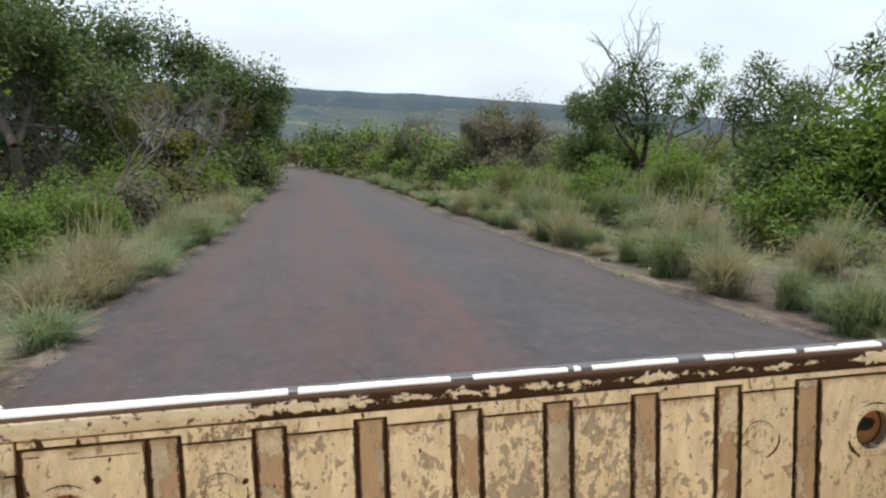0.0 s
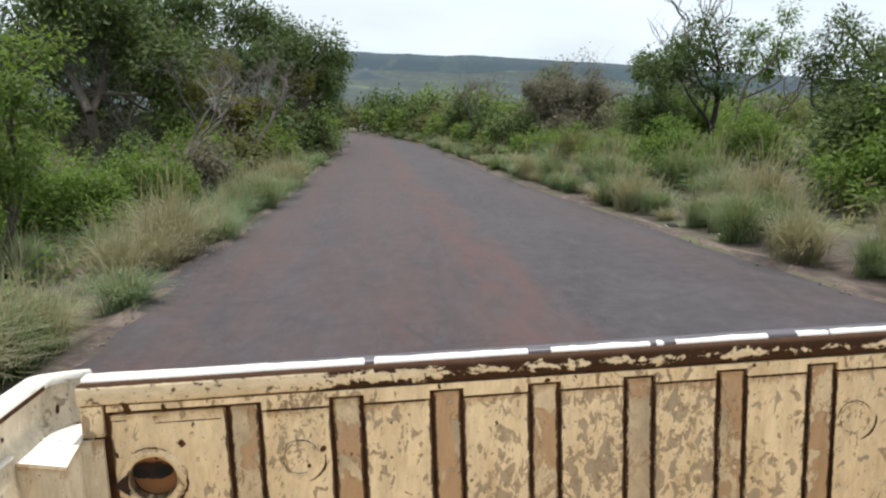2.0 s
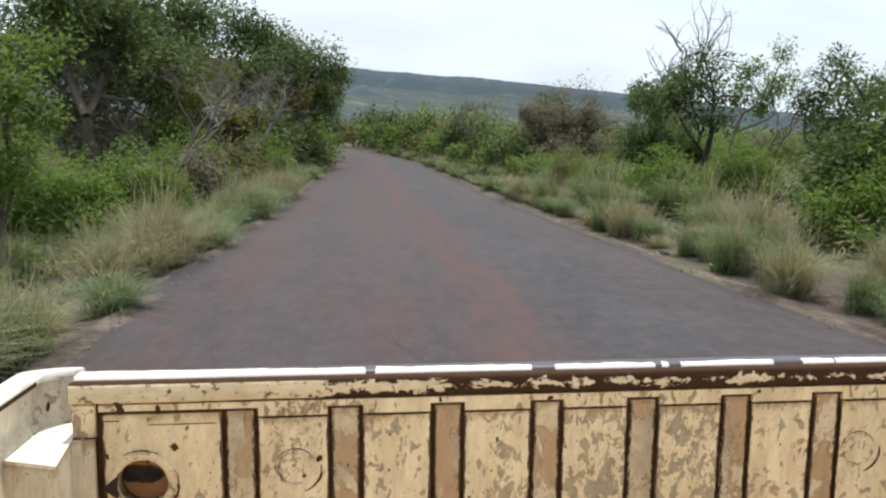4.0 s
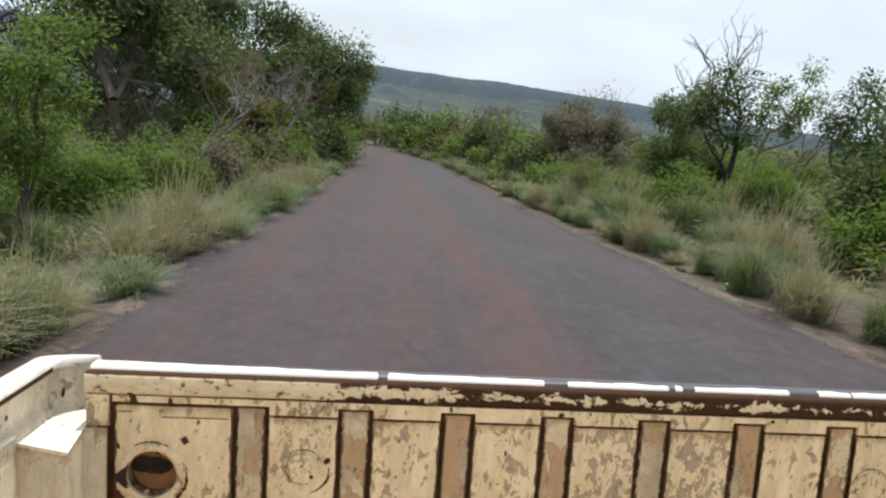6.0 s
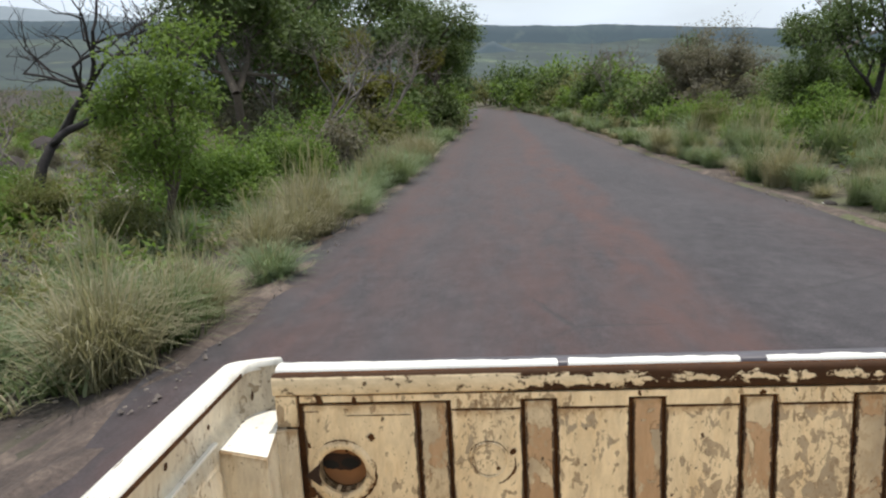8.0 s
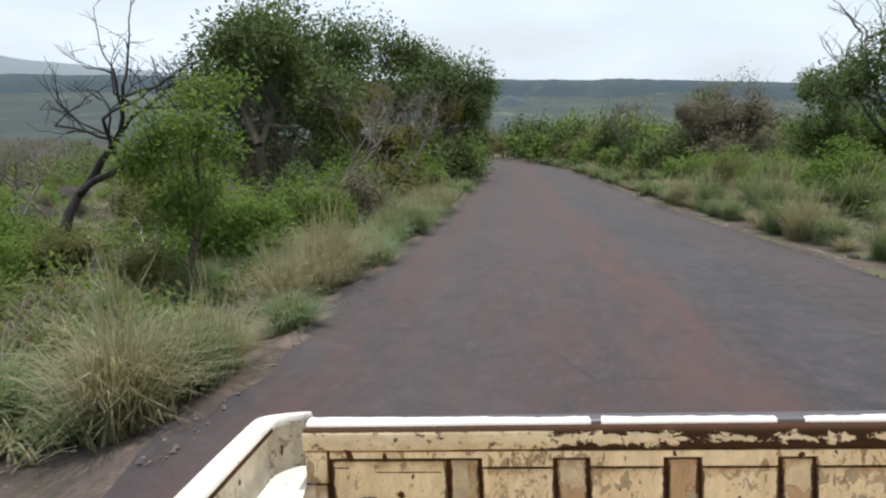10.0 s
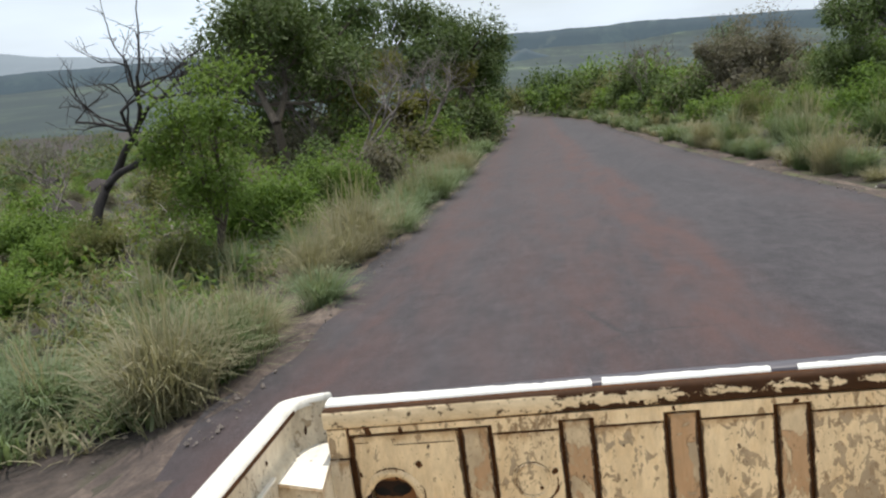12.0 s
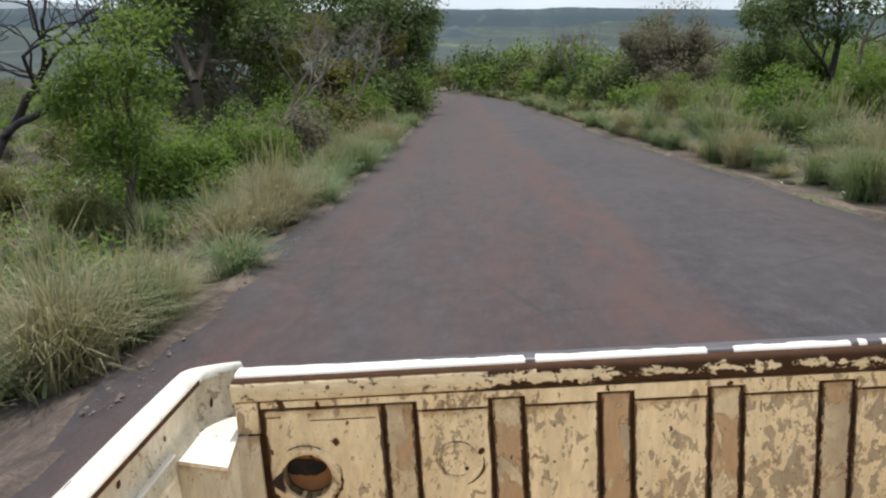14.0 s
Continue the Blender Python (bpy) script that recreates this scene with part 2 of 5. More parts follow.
def paint_material(name, paint, chip, rust, chips=0.0, edge=0.0, chip_scale=1.0):
    """Old cream paint over brown primer; chips bare the primer, rust eats in from the edges of each piece."""
    k = Mat(name, 0.5)
    at = k.world()
    seed = k.math("MULTIPLY", k.each(), 40.0)
    n1 = k.noise(k.world((62 * chip_scale, 62 * chip_scale, 36 * chip_scale)), 1.0, 5, 0.6, 0.7)
    n2 = k.noise(k.world((6, 6, 4)), 1.0, 3, 0.5)
    base = k.mix(k.ramp(n2, (0.3, 0.0), (0.7, 0.5)), paint, tuple(v * 0.80 for v in paint))
    base = k.mix(k.ramp(k.noise(k.world((18, 18, 2.5)), 1.0, 5, 0.65), (0.52, 0.0), (0.75, 0.45)), base, (paint[0] * 0.72, paint[1] * 0.60, paint[2] * 0.42))
    stain = k.ramp(k.noise(k.world((26, 26, 5)), 1.0, 6, 0.7, 0.4), (0.50, 0.0), (0.72, 0.55))
    base = k.mix(stain, base, (paint[0] * 0.62, paint[1] * 0.48, paint[2] * 0.30))
    lift = k.math("ADD", n1, k.math("MULTIPLY", k.math("SUBTRACT", n2, 0.5), 0.36))
    bare = k.ramp(lift, (0.62 - chips, 0.0), (0.635 - chips, 1.0))
    bare_colour = k.mix(k.ramp(k.noise(k.world((9, 9, 5)), 1.0, 4), (0.4, 0.0), (0.6, 1.0)), chip, (0.38, 0.30, 0.20))
    c = k.mix(bare, base, bare_colour)
    # dirt creeps under the lifted edge of each chip
    rim_of_chip = k.ramp(lift, (0.605 - chips, 0.0), (0.622 - chips, 0.8), (0.634 - chips, 0.7), (0.655 - chips, 0.0))
    c = k.mix(k.math("MULTIPLY", rim_of_chip, k.ramp(k.noise(k.world((30, 30, 20)), 1.0, 3), (0.42, 0.0), (0.58, 1.0))), c, (0.17, 0.095, 0.04))
    gen = k.node("ShaderNodeSeparateXYZ", Vector=k.co.outputs["Generated"])
    if edge:
        u, w = gen.outputs["X"], gen.outputs["Z"]
        side = k.math("MINIMUM", k.math("MINIMUM", u, k.math("SUBTRACT", 1.0, u)), 1.0)
        eaten = k.math("SUBTRACT", k.math("MULTIPLY", k.noise(k.world((70, 70, 45)), 1.0, 4, 0.7), edge * 2), side)
        c = k.mix(k.ramp(eaten, (edge * 0.45, 0.0), (edge * 0.6, 1.0)), c, rust)
    n3 = k.noise(k.world((130, 130, 85)), 1.0, 4, 0.6, 0.5)
    c = k.mix(k.ramp(k.math("ADD", n3, k.math("MULTIPLY", k.math("SUBTRACT", n2, 0.5), 0.45)), (0.655 - chips * 0.6, 0.0), (0.67 - chips * 0.6, 0.85)), c, k.mix(0.5, chip, (0.20, 0.13, 0.07)))
    specks = k.ramp(k.noise(k.world((95, 95, 60)), 1.0, 3, 0.6), (0.69, 0.0), (0.72, 1.0))
    c = k.mix(specks, c, rust)
    # rust weeps along the top and bottom of each piece
    weep = k.math("MINIMUM", gen.outputs["Z"], k.math("SUBTRACT", 1.0, gen.outputs["Z"]))
    weep = k.math("SUBTRACT", k.math("MULTIPLY", k.noise(k.world((48, 48, 30)), 1.0, 5, 0.7), 0.16), weep)
    c = k.mix(k.ramp(weep, (0.045, 0.0), (0.09, 0.75)), c, (0.30, 0.165, 0.06))
    hair = k.noise(k.world((210, 210, 120)), 1.0, 4, 0.65, 0.6)
    c = k.mix(k.ramp(k.math("ADD", hair, k.math("MULTIPLY", k.math("SUBTRACT", n2, 0.5), 0.3)), (0.66, 0.0), (0.70, 0.8)), c, (0.12, 0.065, 0.03))
    grime = k.ramp(k.noise(k.world((45, 45, 12)), 1.0, 6, 0.75), (0.40, 0.0), (0.75, 0.5))
    c = k.mix(grime, c, (0.21, 0.14, 0.075))
    k.colour(c)
    k.put(k.b.inputs["Roughness"], k.math("ADD", 0.38, k.math("MULTIPLY", bare, 0.4)))
    k.bump(k.math("ADD", k.math("MULTIPLY", bare, -1.0), k.math("MULTIPLY", n1, 0.3)), 0.35, 0.0015)
    return k.m


CREAM, PRIMER, RUST_DARK = (0.82, 0.645, 0.405), (0.43, 0.325, 0.205), (0.040, 0.017, 0.007)
PAINT = paint_material("aged_cream_paint", CREAM, (0.34, 0.22, 0.11), RUST_DARK, 0.035, 0.0)
PAINT_PAD = paint_material("chipped_cream_paint", CREAM, PRIMER, RUST_DARK, 0.082, 0.05)
PAINT_PAD_CLEAN = paint_material("cream_paint_few_chips", CREAM, PRIMER, RUST_DARK, 0.0, 0.04)
PAINT_RIB = paint_material("worn_rib_paint", (0.47, 0.292, 0.158), (0.66, 0.52, 0.33), RUST_DARK, 0.125, 0.14, 0.45)
PAINT_SIDE = paint_material("greyish_cream_paint", (0.76, 0.67, 0.51), (0.44, 0.36, 0.26), RUST_DARK, -0.02, 0.0)


def rust_material():
    k = Mat("dark_rust", 0.9)
    k.b.inputs["Specular IOR Level"].default_value = 0.15
    n = k.noise(k.world(), 55, 6, 0.7)
    k.colour(k.ramp(n, (0.3, (0.034, 0.014, 0.006)), (0.6, (0.085, 0.036, 0.013)), (0.85, (0.18, 0.075, 0.028))))
    k.bump(n, 0.6, 0.003)
    return k.m


def rim_material():
    """Top lip of the tailgate: paint worn through to dark metal towards the far end."""
    k = Mat("rim_with_worn_paint", 0.8)
    k.b.inputs["Specular IOR Level"].default_value = 0.2
    n = k.noise(k.world((62, 70, 95)), 1.0, 6, 0.68, 0.4)
    long = k.noise(k.world((17, 17, 22)), 1.0, 3, 0.5)
    gen = k.node("ShaderNodeSeparateXYZ", Vector=k.co.outputs["Generated"])
    gx, gz = gen.outputs["X"], gen.outputs["Z"]
    # paint survives in a strip along the middle that shrinks to islands
    off = k.math("ABSOLUTE", k.math("SUBTRACT", gz, 0.52))
    half = k.ramp(gx, (0.0, 0.80), (0.14, 0.62), (0.26, 0.32), (0.42, 0.10), (0.88, 0.02), (0.99, 0.45))
    ragged = k.math("ADD", k.math("MULTIPLY", k.math("SUBTRACT", n, 0.5), 1.5), k.math("MULTIPLY", k.math("SUBTRACT", long, 0.5), 1.1))
    left = k.ramp(k.math("SUBTRACT", k.math("ADD", half, ragged), off), (0.0, 0.0), (0.045, 1.0))
    left = k.math("MULTIPLY", left, k.ramp(k.noise(k.world((85, 85, 85)), 1.0, 4, 0.65), (0.36, 0.15), (0.41, 1.0)))
    left = k.math("MULTIPLY", left, k.ramp(k.math("ADD", gz, k.math("MULTIPLY", k.math("SUBTRACT", n, 0.5), 0.12)), (0.87, 1.0), (0.92, 0.0)))
    cream = k.mix(k.ramp(k.noise(k.world((30, 30, 60)), 1.0, 5, 0.7), (0.4, 0.0), (0.7, 0.7)), (0.72, 0.575, 0.375), (0.42, 0.315, 0.185))
    c = k.mix(left, k.mix(n, (0.018, 0.008, 0.003), (0.070, 0.030, 0.011)), cream)
    k.colour(c)
    k.bump(k.math("ADD", left, n), 0.3, 0.0015)
    return k.m


def lip_material():
    k = Mat("white_and_grey_rim_paint", 0.42)
    n = k.noise(k.world((30, 70, 70)), 1.0, 5, 0.65, 0.5)
    long = k.noise(k.world((12, 12, 12)), 1.0, 5, 0.6)
    gen = k.node("ShaderNodeSeparateXYZ", Vector=k.co.outputs["Generated"])
    # white paint is left along the inner edge; the outer part is rubbed to grey metal
    keep = k.ramp(gen.outputs["X"], (0.0, 0.80), (0.12, 0.50), (0.30, 0.34), (0.50, 0.24), (0.9, 0.22), (1.0, 0.6))
    keep = k.math("ADD", keep, k.math("MULTIPLY", k.math("SUBTRACT", n, 0.5), 0.40))
    keep = k.math("ADD", keep, k.math("MULTIPLY", k.math("SUBTRACT", long, 0.50), 0.40))
    # here and there it is rubbed through for a finger's length
    rubbed = k.ramp(k.noise(k.world((10.5, 0, 0)), 1.0, 2, 0.5), (0.425, 1.0), (0.45, 0.0))
    rubbed = k.math("MULTIPLY", rubbed, k.ramp(gen.outputs["X"], (0.22, 0.0), (0.34, 1.0)))
    keep = k.math("SUBTRACT", keep, k.math("MULTIPLY", rubbed, 2.0))
    worn = k.ramp(k.math("SUBTRACT", gen.outputs["Y"], keep), (-0.02, 0.0), (0.03, 1.0))
    grey = k.mix(n, (0.045, 0.038, 0.044), (0.105, 0.092, 0.102))
    k.colour(k.mix(worn, (0.78, 0.75, 0.68), grey))
    k.bump(n, 0.2, 0.001)
    return k.m


def yellow_material():
    k = Mat("ochre_paint_run", 0.55)
    k.colour(k.mix(k.noise(k.world((60, 60, 12)), 1.0, 4), (0.30, 0.13, 0.012), (0.58, 0.32, 0.045)))
    return k.m


def plain_material(name, colour, rough=0.6, metal=0.0, grain=30, depth=0.002):
    k = Mat(name, rough, metal)
    n = k.noise(k.where(), grain, 5, 0.6)
    k.colour(k.mix(n, tuple(v * 0.65 for v in colour), tuple(min(1, v * 1.3) for v in colour)))
    k.bump(n, 0.3, depth)
    return k.m


def sunlit_paint_material():
    """Rail paint with sunlight painted in as white, nicked and rubbed here and there."""
    k = Mat("sunlit_cream_paint", 0.42)
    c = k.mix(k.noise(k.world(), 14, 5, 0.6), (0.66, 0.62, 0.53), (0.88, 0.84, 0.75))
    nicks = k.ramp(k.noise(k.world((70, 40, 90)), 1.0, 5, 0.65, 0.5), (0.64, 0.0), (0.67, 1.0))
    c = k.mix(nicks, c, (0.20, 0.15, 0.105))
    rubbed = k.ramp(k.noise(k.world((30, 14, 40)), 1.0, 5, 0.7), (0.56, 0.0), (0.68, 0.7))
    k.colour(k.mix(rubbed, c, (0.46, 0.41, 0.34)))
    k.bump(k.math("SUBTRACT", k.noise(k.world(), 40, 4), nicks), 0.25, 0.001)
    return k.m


SUNLIT_PAINT = sunlit_paint_material()
ORANGE = plain_material("orange_rust", (0.30, 0.135, 0.05), 0.9, 0.0, 25, 0.003)
RUST, RIM, LIP, YELLOW = rust_material(), rim_material(), lip_material(), yellow_material()
RUST_HOLE = plain_material("deep_brown_rust", (0.030, 0.013, 0.006), 0.9)
BLACK = plain_material("black_hole_shade", (0.008, 0.007, 0.006), 0.9)
TYRE = plain_material("black_rubber", (0.02, 0.02, 0.02), 0.85)
STEEL = plain_material("dull_steel", (0.25, 0.24, 0.23), 0.5, 0.6)
ROCK = plain_material("dark_lava_rock", (0.042, 0.034, 0.030), 0.95, 0.0, 6, 0.05)


# ---- mesh helpers ----
def part(name, bm, material, parent=None, label="", smooth=False):
    """Links a bmesh as one mesh object under a thing or a part."""
    me = bpy.data.meshes.new(name)
    bm.normal_update()
    bm.to_mesh(me)
    bm.free()
    me.materials.append(material)
    if smooth:
        me.polygons.foreach_set("use_smooth", [True] * len(me.polygons))
    ob = new(name, me)
    ob.parent = parent
    return tagged(ob, label) if label else ob


def from_arrays(name, verts, faces, material, parent=None, smooth=False):
    me = bpy.data.meshes.new(name)
    me.from_pydata([tuple(v) for v in verts], [], [tuple(f) for f in faces])
    me.materials.append(material)
    if smooth:
        me.polygons.foreach_set("use_smooth", [True] * len(me.polygons))
    ob = new(name, me)
    ob.parent = parent
    return ob


def box(bm, x0, x1, y0, y1, z0, z1, bevel=0.0, segments=2):
    made = bmesh.ops.create_cube(bm, size=1, matrix=Matrix.Translation(((x0 + x1) / 2, (y0 + y1) / 2, (z0 + z1) / 2)) @ Matrix.Diagonal((x1 - x0, y1 - y0, z1 - z0, 1)))
    if bevel:
        edges = list({e for v in made["verts"] for e in v.link_edges})
        bmesh.ops.bevel(bm, geom=edges, offset=bevel, segments=segments, affect="EDGES", profile=0.6)
    return bm


def ring(bm, cx, y, cz, inner, outer, depth, n=28):
    """A raised ring on the inner face of the tailgate, facing -y."""
    loops = []
    for r, d in ((outer, 0.0), (outer - (outer - inner) * 0.3, depth), (inner + (outer - inner) * 0.3, depth), (inner, 0.0)):
        loops.append([bm.verts.new((cx + r * math.cos(a), y - d, cz + r * math.sin(a))) for a in (2 * math.pi * k / n for k in range(n))])
    for a, b in zip(loops, loops[1:]):
        for k in range(n):
            bm.faces.new((a[k], a[(k + 1) % n], b[(k + 1) % n], b[k]))
    return bm


# ---- the lie of the land ----
SLOPE_Y, SLOPE_X = math.tan(radians(FALL)), math.tan(radians(BANK))
PLAIN_Z = -40.0


def wave(x, y, size, seed):
    return noise.noise(Vector((x / size + seed, y / size - seed, seed * 1.7)))


def road_centre(y):
    return 0.60 - 0.0024 * max(0.0, y - 34) ** 2


def road_half(y):
    return 2.90


def rise(y):
    """The hill flattens out down the road."""
    y = max(0.0, min(y, 260.0))
    return 0.0004 * y * y if y < 40 else 0.64 + 0.032 * (y - 40)


def lay(x, y):
    """Height of the bare hillside: a plane near the truck that runs out into the plain."""
    p = -SLOPE_Y * y + SLOPE_X * x + rise(y)
    if y < -30:
        p = -SLOPE_Y * (-30 + (y + 30) * 0.3) + SLOPE_X * x
    p = max(-400.0, min(p, 14.0 + 0.1 * p if p > 14 else p))
    s = 7.0
    d = (p - PLAIN_Z) / s
    return PLAIN_Z + s * (math.log1p(math.exp(min(d, 60.0))) if d < 60 else d)


def ground(x, y):
    z = lay(x, y)
    off = abs(x - road_centre(y)) - road_half(y)
    if off > 0 and y < 400:
        rough = min(1.0, off / 3.0)
        z += rough * (0.25 * wave(x, y, 7.0, 3.1) + 0.08 * wave(x, y, 1.6, 8.2))
        z -= 0.10 * min(1.0, off / 0.25) * (1 if x < road_centre(y) else 0.6)
        if x > road_centre(y):      # low bank on the uphill side
            z += 0.8 * math.exp(-((off - 7.5) / 4.0) ** 2) * math.exp(-((y - 24) / 13.0) ** 2)
            z += 0.3 * min(1.0, off / 4.0)
    elif y < 400:
        z -= 0.06
    return z


# ---- ground, road, distance ----
def spread(lo, hi, fine, grow, around=0.0):
    """Grid lines that lie close together near the truck and wide apart far off."""
    right, v, step = [around], around, fine
    while v < hi:
        v += step
        step = fine if abs(v - around) < 14 else step * grow
        right.append(min(v, hi))
    left, v, step = [], around, fine
    while v > lo:
        v -= step
        step = fine if abs(v - around) < 14 else step * grow
        left.append(max(v, lo))
    return left[::-1] + right


def sheet(name, xs, ys, height, material, keep=None):
    verts = [(x, y, height(x, y)) for y in ys for x in xs]
    n = len(xs)
    faces = [(j * n + i, j * n + i + 1, (j + 1) * n + i + 1, (j + 1) * n + i) for j in range(len(ys) - 1) for i in range(n - 1)
             if keep is None or keep((xs[i] + xs[i + 1]) / 2, (ys[j] + ys[j + 1]) / 2)]
    return from_arrays(name, verts, faces, material, smooth=True)


land = sheet("ground", spread(-420, 420, 0.35, 1.09), spread(-60, 420, 0.4, 1.06, 6.0), ground, SOIL)
tagged(land, "brown volcanic soil with patches of scrubby green", "ground", kind="structure")


def far_height(x, y):
    d = math.hypot(x, y)
    z = lay(x, y) - 0.4 - (4.0 if y < 415 and abs(x) < 415 and y > -55 else 0.0)
    z += min(1.0, max(0.0, (d - 500) / 600)) * (5.0 * wave(x, y, 420.0, 5.5) + 2.0 * wave(x, y, 130.0, 2.5))
    # a small cone and low mounds on the plain
    for cx, cy, r, h in ((70, 1500, 120, 9), (-330, 1350, 60, 14), (190, 1050, 75, 9), (420, 1900, 160, 20)):
        q = math.hypot(x - cx, (y - cy) * 0.8) / r
        z += h * math.exp(-q * q) * (1 + 0.25 * wave(x, y, 30, 9))
    return z


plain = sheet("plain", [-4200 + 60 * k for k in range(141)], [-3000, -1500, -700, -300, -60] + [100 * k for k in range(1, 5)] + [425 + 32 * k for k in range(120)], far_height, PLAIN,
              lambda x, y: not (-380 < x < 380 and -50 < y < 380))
tagged(plain, "green plain with darker woods far below, haze painted on as glow", "plain", kind="structure")


def ridge(name, label, material, distance, lift, rough, seed, arc=(-70, 70), bumps=()):
    """A long wooded rise on the skyline."""
    verts, faces, n = [], [], 700
    for k in range(n + 1):
        az = arc[0] + (arc[1] - arc[0]) * k / n
        a = radians(az)
        d = distance + 180 * wave(az, 0, 14.0, seed)
        top = lift + rough * (0.7 * wave(az, 1, 11.0, seed) + 0.3 * wave(az, 2, 2.5, seed) + 0.16 * wave(az, 3, 0.35, seed) + 0.10 * wave(az, 4, 0.13, seed))
        for c, w, h in bumps:
            top += h * math.exp(-((az - c) / w) ** 2)
        for z, out in ((PLAIN_Z - 12, -0.06), (PLAIN_Z + (top - PLAIN_Z) * 0.55, -0.025), (top, 0.0), (PLAIN_Z - 12, 0.05)):
            verts.append((d * (1 + out) * math.sin(a), d * (1 + out) * math.cos(a), z))
        if k:
            b = 4 * (k - 1)
            faces += [(b + j, b + j + 4, b + j + 5, b + j + 1) for j in range(3)]
    return tagged(from_arrays(name, verts, faces, material, smooth=True), label, "hills", kind="structure")


ridge("backdrop_ridge", "dark wooded ridge on the skyline, haze painted on as glow", RIDGE, 1950, -9.0, 9.0, 4.2, bumps=((4, 9, 13), (20, 15, 9), (-34, 14, 6)))
ridge("backdrop_mound", "low wooded mound on the plain, haze painted on as glow", RIDGE, 1250, PLAIN_Z - 4.0, 3.0, 2.9, (-6, 5), ((-0.5, 0.75, 17), (0.6, 1.1, 9), (-1.9, 0.9, 7)))
ridge("backdrop_mountain", "far mountain turned pale blue by a painted haze glow", MOUNTAIN, 4200, -20.0, 22.0, 7.7, bumps=((-43, 7, 110), (-34, 9, 55), (-60, 14, 60), (3, 12, 18)))


def build_road():
    """One strip of asphalt with a crumbled edge and a few centimetres of thickness."""
    verts, faces = [], []
    ys = [-40 + 0.35 * k for k in range(230)] + [40.5 + 1.2 * k for k in range(110)]
    across = 14
    for y in ys:
        c, h = road_centre(y), road_half(y)
        l = c - h + 0.16 * wave(y, 0, 1.1, 2.2) + 0.10 * wave(y, 0, 0.35, 4.4) + 0.25 * wave(y, 5, 6.0, 1.0)
        r = c + h + 0.18 * wave(y, 9, 1.3, 5.2) + 0.10 * wave(y, 3, 0.35, 6.4) + 0.30 * wave(y, 7, 7.0, 3.0)
        verts.append((l - 0.03, y, lay(l, y) - 0.16))
        for k in range(across + 1):
            f = k / across
            x = l + (r - l) * f
            verts.append((x, y, lay(x, y) + 0.03 * (1 - (2 * f - 1) ** 2) + 0.012 * wave(x, y, 1.5, 6.6) - 0.01))
        verts.append((r + 0.03, y, lay(r, y) - 0.16))
    n = across + 3
    faces = [(j * n + i, j * n + i + 1, (j + 1) * n + i + 1, (j + 1) * n + i) for j in range(len(ys) - 1) for i in range(n - 1)]
    return tagged(from_arrays("road", verts, faces, ROAD, smooth=True), "worn grey asphalt road dusted red, crumbling at the edges", "road", kind="structure")


def build_verge(side, wide, label):
    """Bare dirt along the asphalt, with a ragged outer edge."""
    verts, n = [], 6
    ys = [-20 + 0.4 * k for k in range(280)]
    for y in ys:
        inner = road_centre(y) + side * (road_half(y) - 0.35)
        out = 0.35 + wide * (0.75 + 0.9 * wave(y, side, 2.3, 3.7) + 0.4 * wave(y, side, 0.7, 5.1))
        for k in range(n + 1):
            x = inner + side * max(0.4, out) * k / n
            verts.append((x, y, ground(x, y) + 0.03 * (1 - k / n) + 0.025 * wave(x, y, 0.5, 7.1) + 0.012 - (0.10 if k == n else 0.0)))
    faces = [(j * (n + 1) + i, j * (n + 1) + i + 1, (j + 1) * (n + 1) + i + 1, (j + 1) * (n + 1) + i) for j in range(len(ys) - 1) for i in range(n)]
    if side < 0:
        faces = [f[::-1] for f in faces]
    return tagged(from_arrays("verge", verts, faces, DIRT, smooth=True), label, "verge", kind="structure")


build_road()
build_verge(-1, 0.75, "bare dusty dirt beside the asphalt")
build_verge(1, 0.5, "narrow strip of dirt beside the asphalt")


# ---- the pickup ----
truck = tagged(new("pickup_truck"), "old pickup bed with chipped cream paint, standing on the road", "pickup truck")
truck.matrix_world = TILT
Z0, X0 = 1.0, -0.53            # height of the rib tops, and the first rib's edge
PITCH, RIB_W, BOTTOM = 0.145, 0.042, Z0 - 0.335
HALF = 0.731                   # half the tailgate's length


def holed_plate(bm, x0, x1, z0, z1, y, thick, hole, n=32):
    """A plate facing -y, pierced by one round hole."""
    cx, cz, r = hole
    turns = sorted([2 * math.pi * k / n for k in range(n)] + [math.atan2(z - cz, x - cx) % (2 * math.pi) for x in (x0, x1) for z in (z0, z1)])
    loops = [[], [], [], []]
    for a in turns:
        u, w = math.cos(a), math.sin(a)
        reach = min(((x1 if u > 0 else x0) - cx) / u if abs(u) > 1e-9 else 1e9, ((z1 if w > 0 else z0) - cz) / w if abs(w) > 1e-9 else 1e9)
        for loop, (q, d) in zip(loops, ((r, thick + 0.016), (r, 0.0), (reach, 0.0), (reach, thick))):
            loop.append(bm.verts.new((cx + q * u, y + d, cz + q * w)))
    for p, q in zip(loops, loops[1:]):
        for k in range(len(turns)):
            j = (k + 1) % len(turns)
            bm.faces.new((p[k], q[k], q[j], p[j]))
    return bm


